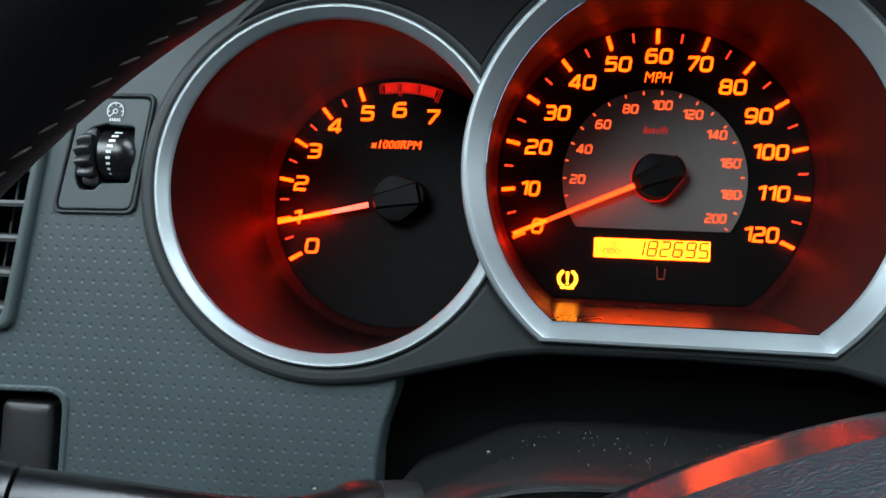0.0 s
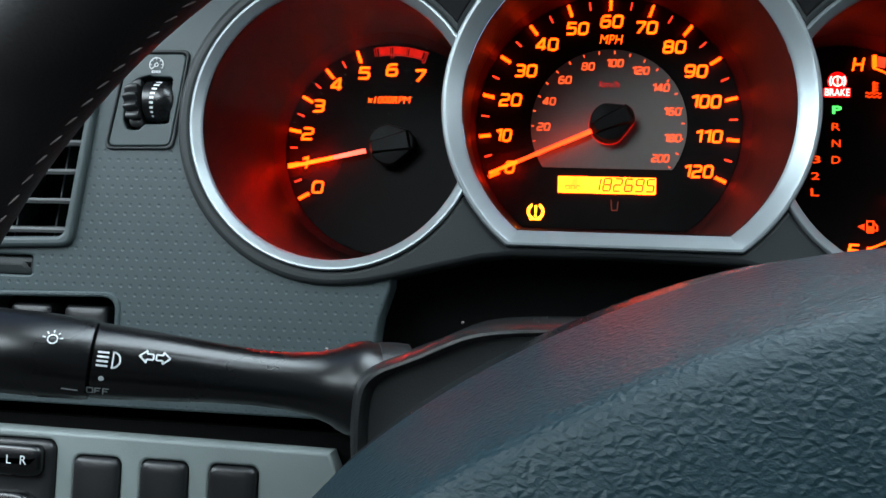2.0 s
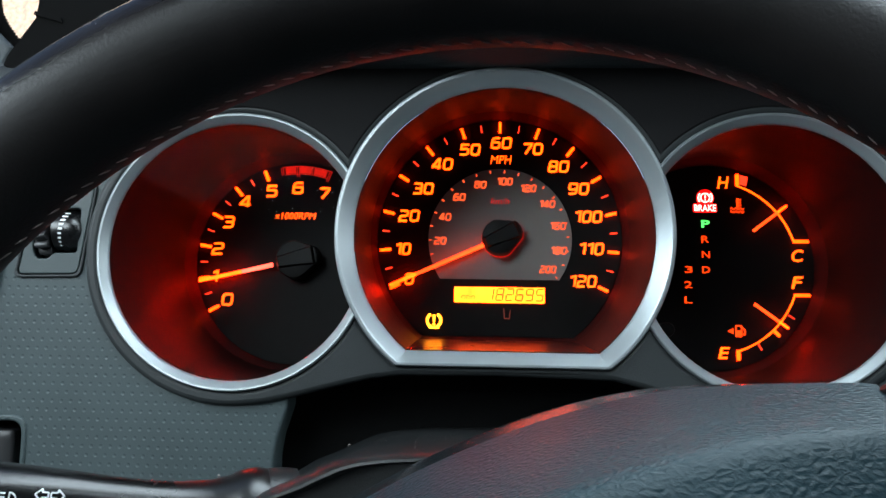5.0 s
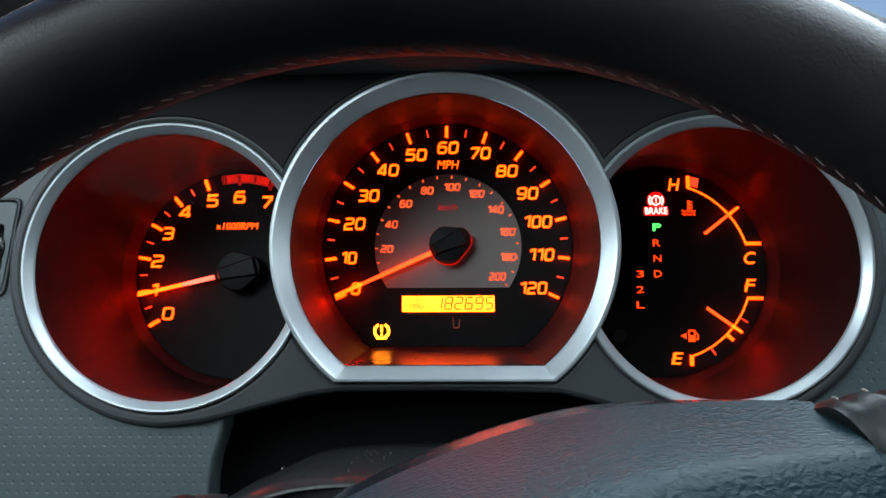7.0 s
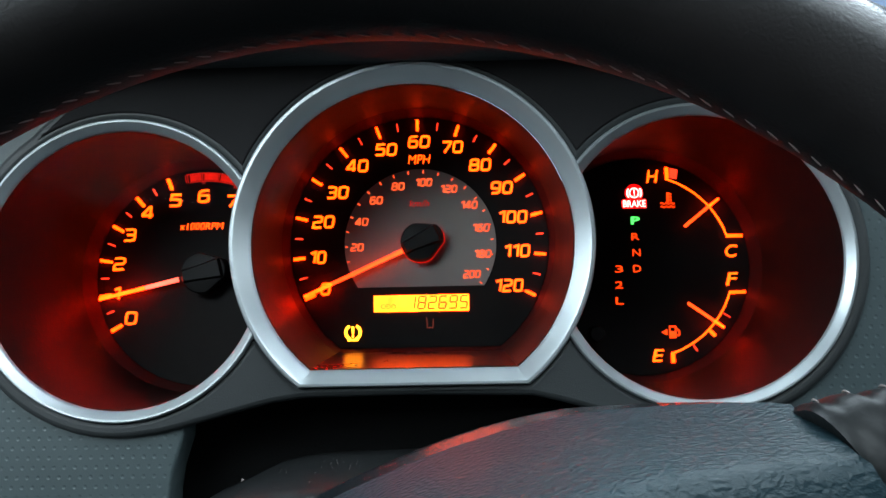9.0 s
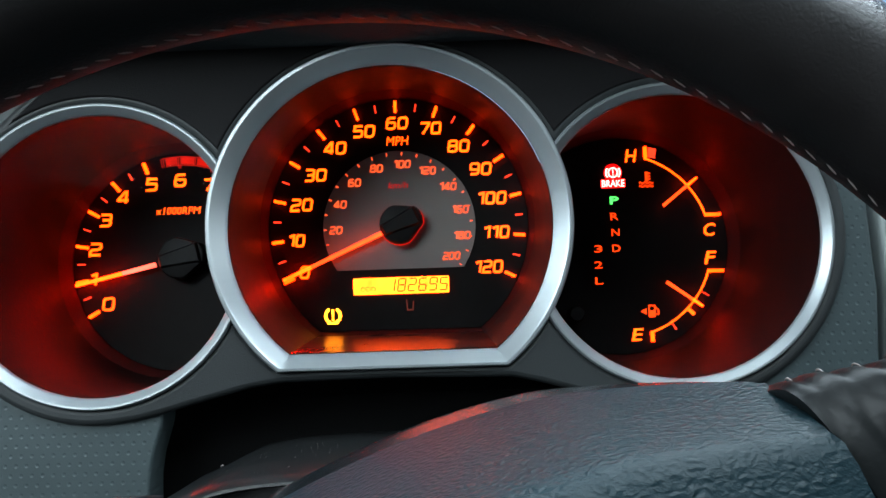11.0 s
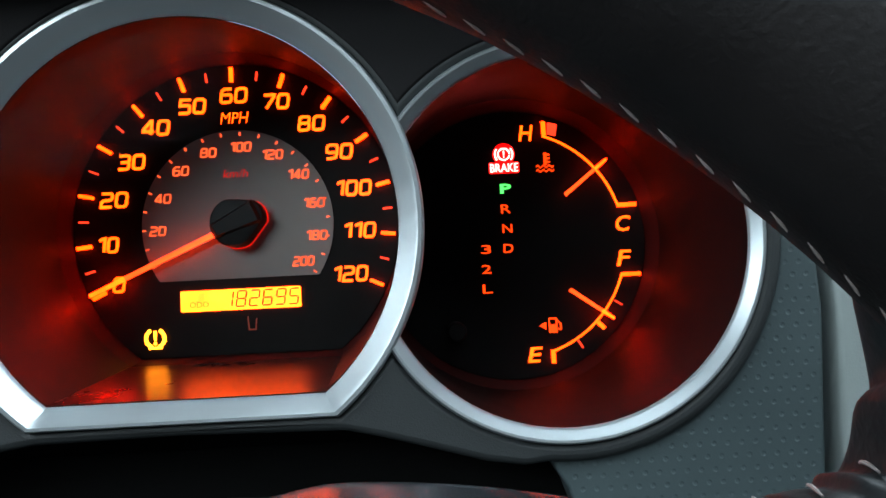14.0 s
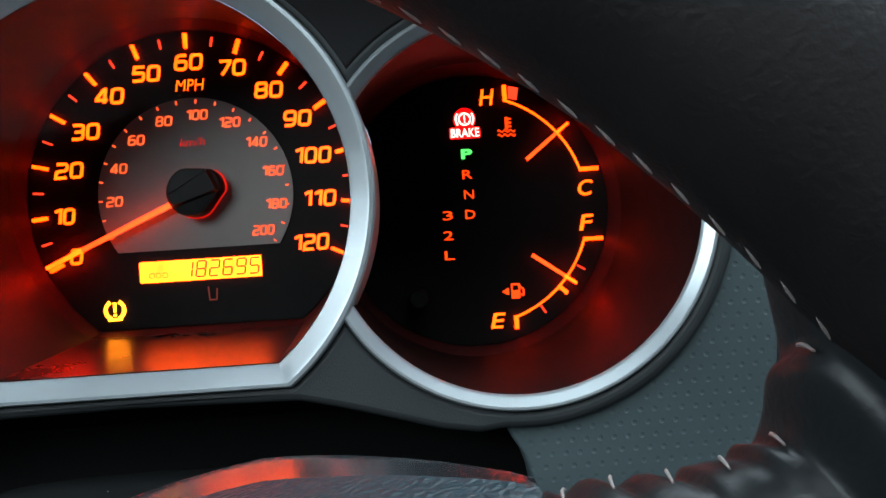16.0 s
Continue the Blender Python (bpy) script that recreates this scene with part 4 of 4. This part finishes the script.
part("boot", turned("boot", A0 + Vector((0.010, 0.004, 0)), A0 + Vector((-0.0055, -0.0018, 0.0003)), [(0, 0.0150), (0.3, 0.0154), (0.6, 0.0152), (0.62, 0.0147), (0.66, 0.0147), (0.68, 0.0152), (0.95, 0.0150), (1, 0.0144)], n=40), SHROUD, stalk, "rubbery collar at the column")
arm = part("arm", turned("arm", A0, A1, PROFILE), STALK, stalk)
knob = part("twist_knob", turned("twist_knob", A0, A1, [(0.680, 0.0108), (0.683, 0.0118), (0.70, 0.0121), (0.80, 0.0124), (0.905, 0.0121), (0.915, 0.0116)]), STALK, stalk, "twist knob of the headlights")
part("end_ring", turned("end_ring", A0, A1, [(0.916, 0.0112), (0.920, 0.0119), (0.935, 0.0119), (0.940, 0.0110)]), PANEL, stalk, "pale grey end ring")
part("end_cap", turned("end_cap", A0, A1, [(0.938, 0.0108), (0.98, 0.0104), (0.995, 0.0090), (1.0, 0.006)]), STALK, stalk)
SD_ = (A1 - A0).normalized()
SE1 = SD_.cross(Vector((0, 0, 1))).normalized()
SE2 = SE1.cross(SD_)
if SE1.y > 0:
    SE1 = -SE1
if SE2.z < 0:
    SE2 = -SE2
LEN = (A1 - A0).length


def on_stalk(name, polys, s, lift, parent, radius, material=WHITEPRINT):
    """Printed marks wrapped on the stalk: outlines in metres, x to the right, z up round the stalk."""
    verts, faces = [], []
    for o in polys:
        b = len(verts)
        for x, z in o:
            ang = (z + lift) / radius
            cc = A0.lerp(A1, s - x / LEN)
            verts.append(cc + (SE1 * math.cos(ang) + SE2 * math.sin(ang)) * (radius + 0.00035))
        faces.append(tuple(range(b, len(verts))))
    return part(name, mesh_of(name, verts, faces, smooth=False), material, parent)


def outline_arrow(x, d):
    out = [(0, 0), (0.0020, 0.0018), (0.0020, 0.0008), (0.0039, 0.0008), (0.0039, -0.0008), (0.0020, -0.0008), (0.0020, -0.0018)]
    o = [(x + d * a, b) for a, b in out]
    return [bar(o[i], o[(i + 1) % 7], 0.0005) for i in range(7)]


on_stalk("arrow_symbol", outline_arrow(-0.0043, 1) + outline_arrow(0.0043, -1), 0.540, 0.0036, arm, 0.0105)
lamp = [band((0.0006, 0), 0.0020, 0.0025, 80, -80, 10), bar((0.0008, 0.0024), (0.0008, -0.0024), 0.0005)] + [bar((-0.0036, 0.0019 - i * 0.00125), (-0.0004, 0.0019 - i * 0.00125), 0.0006) for i in range(4)]
on_stalk("headlamp_symbol", lamp, 0.637, 0.0016, arm, 0.0110)
on_stalk("dot_mark", [arc((0, 0), 0.0008, 0, 330, 12)], 0.650, -0.0040, arm, 0.0111)
sun = [band((0, -0.0004), 0.0011, 0.0015, 0, 350, 16)] + [bar(polar((0, -0.0004), 0.0019, a), polar((0, -0.0004), 0.0028, a), 0.0004) for a in (-80, -40, 0, 40, 80)]
on_stalk("lamp_symbol", sun, 0.765, 0.0062, knob, 0.0124)
on_stalk("line_mark", [bar((-0.0022, 0), (0.0022, -0.0002), 0.0005)], 0.715, -0.0085, knob, 0.0122)
off = []
for ox, strokes in ((-0.0030, [((0, -1), (0, 1)), ((0, 1), (1, 1)), ((1, 1), (1, -1)), ((1, -1), (0, -1))]), (-0.0008, [((0, -1), (0, 1)), ((0, 1), (1, 1)), ((0, 0), (0.8, 0))]), (0.0014, [((0, -1), (0, 1)), ((0, 1), (1, 1)), ((0, 0), (0.8, 0))])):
    off += [bar((ox + a * 0.0016, b * 0.0011), (ox + c * 0.0016, d * 0.0011), 0.00035) for (a, b), (c, d) in strokes]
on_stalk("off_word", off, 0.655, -0.0085, arm, 0.0111)

# ---------------------------------------------------------------- steering wheel
WC, WT, WTURN = Vector((0.0012, -0.2575, 0.8713)), radians(10), radians(27)
RIM_R = 0.1665


def wheel_point(u, v, w, turn=True):
    """u right, v up in the wheel's plane, w towards the driver; turned with the wheel."""
    if turn:
        u, v = u * math.cos(WTURN) - v * math.sin(WTURN), u * math.sin(WTURN) + v * math.cos(WTURN)
    return Vector((WC.x + u, WC.y + v * math.sin(WT) - w * math.cos(WT), WC.z + v * math.cos(WT) + w * math.sin(WT)))


wheel = thing("steering_wheel", tuple(WC), "black leather steering wheel turned slightly, stitched, with worn rim", "steering wheel")
rings = []
for i in range(144):
    a = 2 * math.pi * i / 144
    ring = []
    for j in range(28):
        b = 2 * math.pi * j / 28
        rr = RIM_R + 0.0158 * math.cos(b)
        w = 0.0175 * math.sin(b)
        ring.append(wheel_point(rr * math.cos(a), rr * math.sin(a), w))
    rings.append(ring)
rings.append(rings[0])
part("rim", loft("rim", rings), LEATHER, wheel, "shiny worn black leather rim")
# stitching along the inner edge of the rim
sv, sf = [], []
for i in range(190):
    a0 = 2 * math.pi * i / 190
    for j in range(5):
        t = j / 4
        a = a0 + 0.021 * t
        rr = RIM_R - 0.0156 + 0.0002 * (t - 0.5)
        ww = -0.0025 + 0.0012 * (t - 0.5)
        for k in range(5):
            b = 2 * math.pi * k / 5
            sz = 0.00027 * math.sin(math.pi * (0.12 + 0.76 * t))
            sv.append(wheel_point((rr + sz * math.cos(b)) * math.cos(a), (rr + sz * math.cos(b)) * math.sin(a), ww + sz * math.sin(b)))
    b0 = i * 25
    for j in range(4):
        for k in range(5):
            sf.append((b0 + j * 5 + k, b0 + j * 5 + (k + 1) % 5, b0 + (j + 1) * 5 + (k + 1) % 5, b0 + (j + 1) * 5 + k))
tagged(part("stitching", mesh_of("stitching", sv, sf), THREAD, wheel, "grey thread stitches along the rim"), kind="stuff")


def hub_turn(u, v, a=radians(20)):
    return u * math.cos(a) - v * math.sin(a), u * math.sin(a) + v * math.cos(a)


def pad_ring(k, kv, w, n=120):
    """One line round the airbag cover; its far edge comes nearer to the driver on one side."""
    out = []
    far = max(0.0, min(1.0, (-0.0155 - w) / 0.0735))
    for i in range(n):
        a = 2 * math.pi * i / n
        cu, su = math.cos(a), math.sin(a)
        u = (0.142 - 0.027 * far if cu > 0 else 0.136) * k * cu
        u = min(u, 0.0825 + 0.002 * far)
        v = (0.0617 if su > 0 else 0.095) * kv * su
        d = max(0.0, u + 0.030 - 0.072)
        near = (0.62 * d + 9.0 * d * d) * far
        v *= 1 - 0.09 * min(1.0, d / 0.040)
        out.append(wheel_point(*hub_turn(0.030 + u, v), w + near, turn=False))
    return out


COVER = ((0.93, 0.88, -0.100), (0.985, 0.965, -0.0940), (1.0, 0.995, -0.0905), (1.0, 1.0, -0.0885), (0.995, 0.985, -0.0840), (0.985, 0.935, -0.0685), (0.970, 0.875, -0.0590), (0.945, 0.815, -0.049), (0.915, 0.72, -0.032), (0.89, 0.652, -0.021), (0.875, 0.617, -0.0155), (0.86, 0.590, -0.012), (0.835, 0.56, -0.010), (0.78, 0.51, -0.009), (0.5, 0.33, -0.008), (0.1, 0.06, -0.008))
cover = part("airbag_cover", loft("airbag_cover", [pad_ring(*c) for c in COVER[5:]], caps=(False, True), angle=60), PADSKIN, wheel, "grained charcoal airbag cover")
part("cover_edge", loft("cover_edge", [pad_ring(*c) for c in COVER[:6]], caps=(True, False), angle=60), PADEDGE, cover, "smooth glossy far edge of the cover")
SPOKE = ((0.1155, -0.045, 0.0215, -0.052, -0.014), (0.122, -0.045, 0.0205, -0.049, -0.012), (0.1285, -0.046, 0.0178, -0.043, -0.009), (0.1335, -0.048, 0.0160, -0.040, -0.006), (0.1417, -0.052, 0.0158, -0.034, -0.003), (0.1480, -0.058, 0.0240, -0.024, 0.002), (0.1530, -0.064, 0.0420, -0.015, 0.005), (0.158, -0.070, 0.060, -0.009, 0.008))


def spoke_line(u):
    """Foot, top, far and near edge of a spoke at that distance from the hub."""
    for p, q in zip(SPOKE, SPOKE[1:]):
        if u <= q[0]:
            break
    t = (u - p[0]) / (q[0] - p[0])
    t = t * t * (3 - 2 * t)
    return [a + (b - a) * t for a, b in zip(p[1:], q[1:])]


for side in (1, -1):
    rows = []
    for i in range(72):
        u = 0.1155 + 0.0425 * i / 71
        v0, v1, w0, w1 = spoke_line(u)
        fade = max(0.0, min(1.0, (0.150 - u) / 0.006))
        pull = (0.5 + 0.5 * math.sin(2 * math.pi * u / 0.0058 + 0.9 * math.sin(u * 900))) * fade
        row = []
        for j in range(48):
            b = 2 * math.pi * j / 48
            cv, cw = math.cos(b), math.sin(b)
            v = (v0 + v1) / 2 + (v1 - v0) / 2 * math.copysign(abs(cv) ** 0.6, cv)
            w = (w0 + w1) / 2 + (w1 - w0) / 2 * math.copysign(abs(cw) ** 0.6, cw)
            crest = max(0.0, cv) ** 3
            row.append(wheel_point(side * u, v + (0.0011 * pull - 0.0016 * max(0.0, cw) ** 2) * crest, w - 0.0008 * pull * crest))
        rows.append(row)
    sp = part("spoke", loft("spoke", rows, caps=(True, True), angle=60), SPOKELEATHER, wheel, "creased leather covered spoke with a puckered seam")
    for i in range(6):
        u = 0.1185 + 0.0058 * i
        v0, v1, w0, w1 = spoke_line(u)
        m = (w0 + w1) / 2
        path = [wheel_point(side * (u + 0.0016 * k), v1 + 0.0012 - 0.0007 * (2 * k - 1) ** 2, m + 0.0060 - 0.0075 * k) for k in (0.0, 0.25, 0.5, 0.75, 1.0)]
        rings = []
        for k, q in enumerate(path):
            r = 0.00028 * (0.55 + 0.45 * math.sin(math.pi * k / 4))
            rings.append([q + Vector((r * math.cos(g * 1.0472), 0, r * math.sin(g * 1.0472))) for g in range(6)])
        part("stitch", loft("stitch", rings, caps=(True, True)), THREAD, sp)
    part("spoke_core", loft("spoke_core", [[wheel_point(side * u, v, w) for v, w in ((-0.040, -0.062), (0.014, -0.062), (0.010, -0.030), (-0.040, -0.022))] for u in (0.085, 0.122)], caps=(True, True), smooth=False), DARK, wheel, "black core in the gap beside the cover")

# ---------------------------------------------------------------- cabin round the driver
pillar = thing("windscreen_pillar", (-0.60, 0.2, 0.95), "plain grey trim of the windscreen pillar", "pillar", kind="structure")
part("trim", plate("trim", [[(-0.80, 1.02), (-0.425, 1.02), (-0.430, 1.160), (-0.4547, 1.1978), (-0.4475, 1.2115), (-0.4560, 1.2185), (-0.4688, 1.2307), (-0.4760, 1.2400), (-0.482, 1.2528), (-0.495, 1.30), (-0.52, 1.50), (-0.80, 1.50)]], 0.300, 0.02, 0.004), TRIM, pillar)
frit = [(-0.4500, 1.2095), (-0.4580, 1.2165), (-0.4708, 1.2287), (-0.4790, 1.2390), (-0.486, 1.2528), (-0.499, 1.30), (-0.524, 1.50), (-0.504, 1.50), (-0.482, 1.30), (-0.4725, 1.2528), (-0.4655, 1.2410), (-0.4576, 1.2307), (-0.4500, 1.2230), (-0.4430, 1.2160)]
part("glass_border", plate("glass_border", [frit], 0.3215, 0.003, 0.0004), DARK, pillar, "black border of the windscreen glass")
dots = []
for (x0, z0), (x1, z1) in zip(frit[8:-1], frit[9:]):
    n = max(2, int(math.hypot(x1 - x0, z1 - z0) / 0.0028))
    dots += [arc((x0 + (x1 - x0) * i / n + 0.0012, z0 + (z1 - z0) * i / n - 0.0006), 0.0009, 0, 315, 8) for i in range(n)]
tagged(part("border_dots", flat("border_dots", dots, 0.322, 0.001), DARK, pillar), kind="stuff")
part("gusset", loft("gusset", [[(-0.4426 + k, y, 1.1880), (-0.4400 + k, y, 1.1960), (-0.4164 + k, y, 1.2326 - k), (-0.4147 + k, y, 1.2444), (-0.418 + k, y, 1.290), (-0.30, y, 1.300), (-0.26, y, 1.262), (-0.30, y, 1.2000), (-0.392, y, 1.1800), (-0.420, y, 1.1780)] for k, y in ((0.0, 0.300), (0.0, 0.284), (0.002, 0.280))], caps=(True, True), angle=20), DARK, pillar, "black corner trim of the pillar")
part("gusset_ridge", loft("gusset_ridge", [at_y([(-0.4150, 1.2330), (-0.4140, 1.2360), (-0.3900, 1.2300), (-0.3890, 1.2256)], y) for y in (0.281, 0.277)], caps=(True, True), smooth=False), DARK, pillar)
tagged(box("backdrop", (-1.15, 0.80, 1.12), (-0.50, 0.81, 1.90), DAYLIGHT, None, 0), "overexposed daylight outside beyond the windscreen", "outdoors", kind="structure")
# added boxes out of view that keep sky light out of the cabin
shell = [("floor", (-0.80, -1.45, 0.28), (1.20, 0.70, 0.30)), ("ceiling", (-0.80, -1.45, 1.50), (1.20, -0.36, 1.52)), ("wall_rear", (-0.80, -1.45, 0.30), (1.20, -1.43, 1.50)), ("wall_left", (-0.80, -1.43, 0.30), (-0.78, 0.70, 1.10)), ("wall_right", (1.18, -1.43, 0.30), (1.20, 0.70, 1.10)), ("wall_front", (-0.78, 0.62, 0.30), (1.18, 0.64, 1.10))]
for n, lo, hi in shell:
    tagged(box(n, lo, hi, CLOTH, None, 0), "unseen plain grey lining added to shut out stray sky light", "lining", kind="structure")
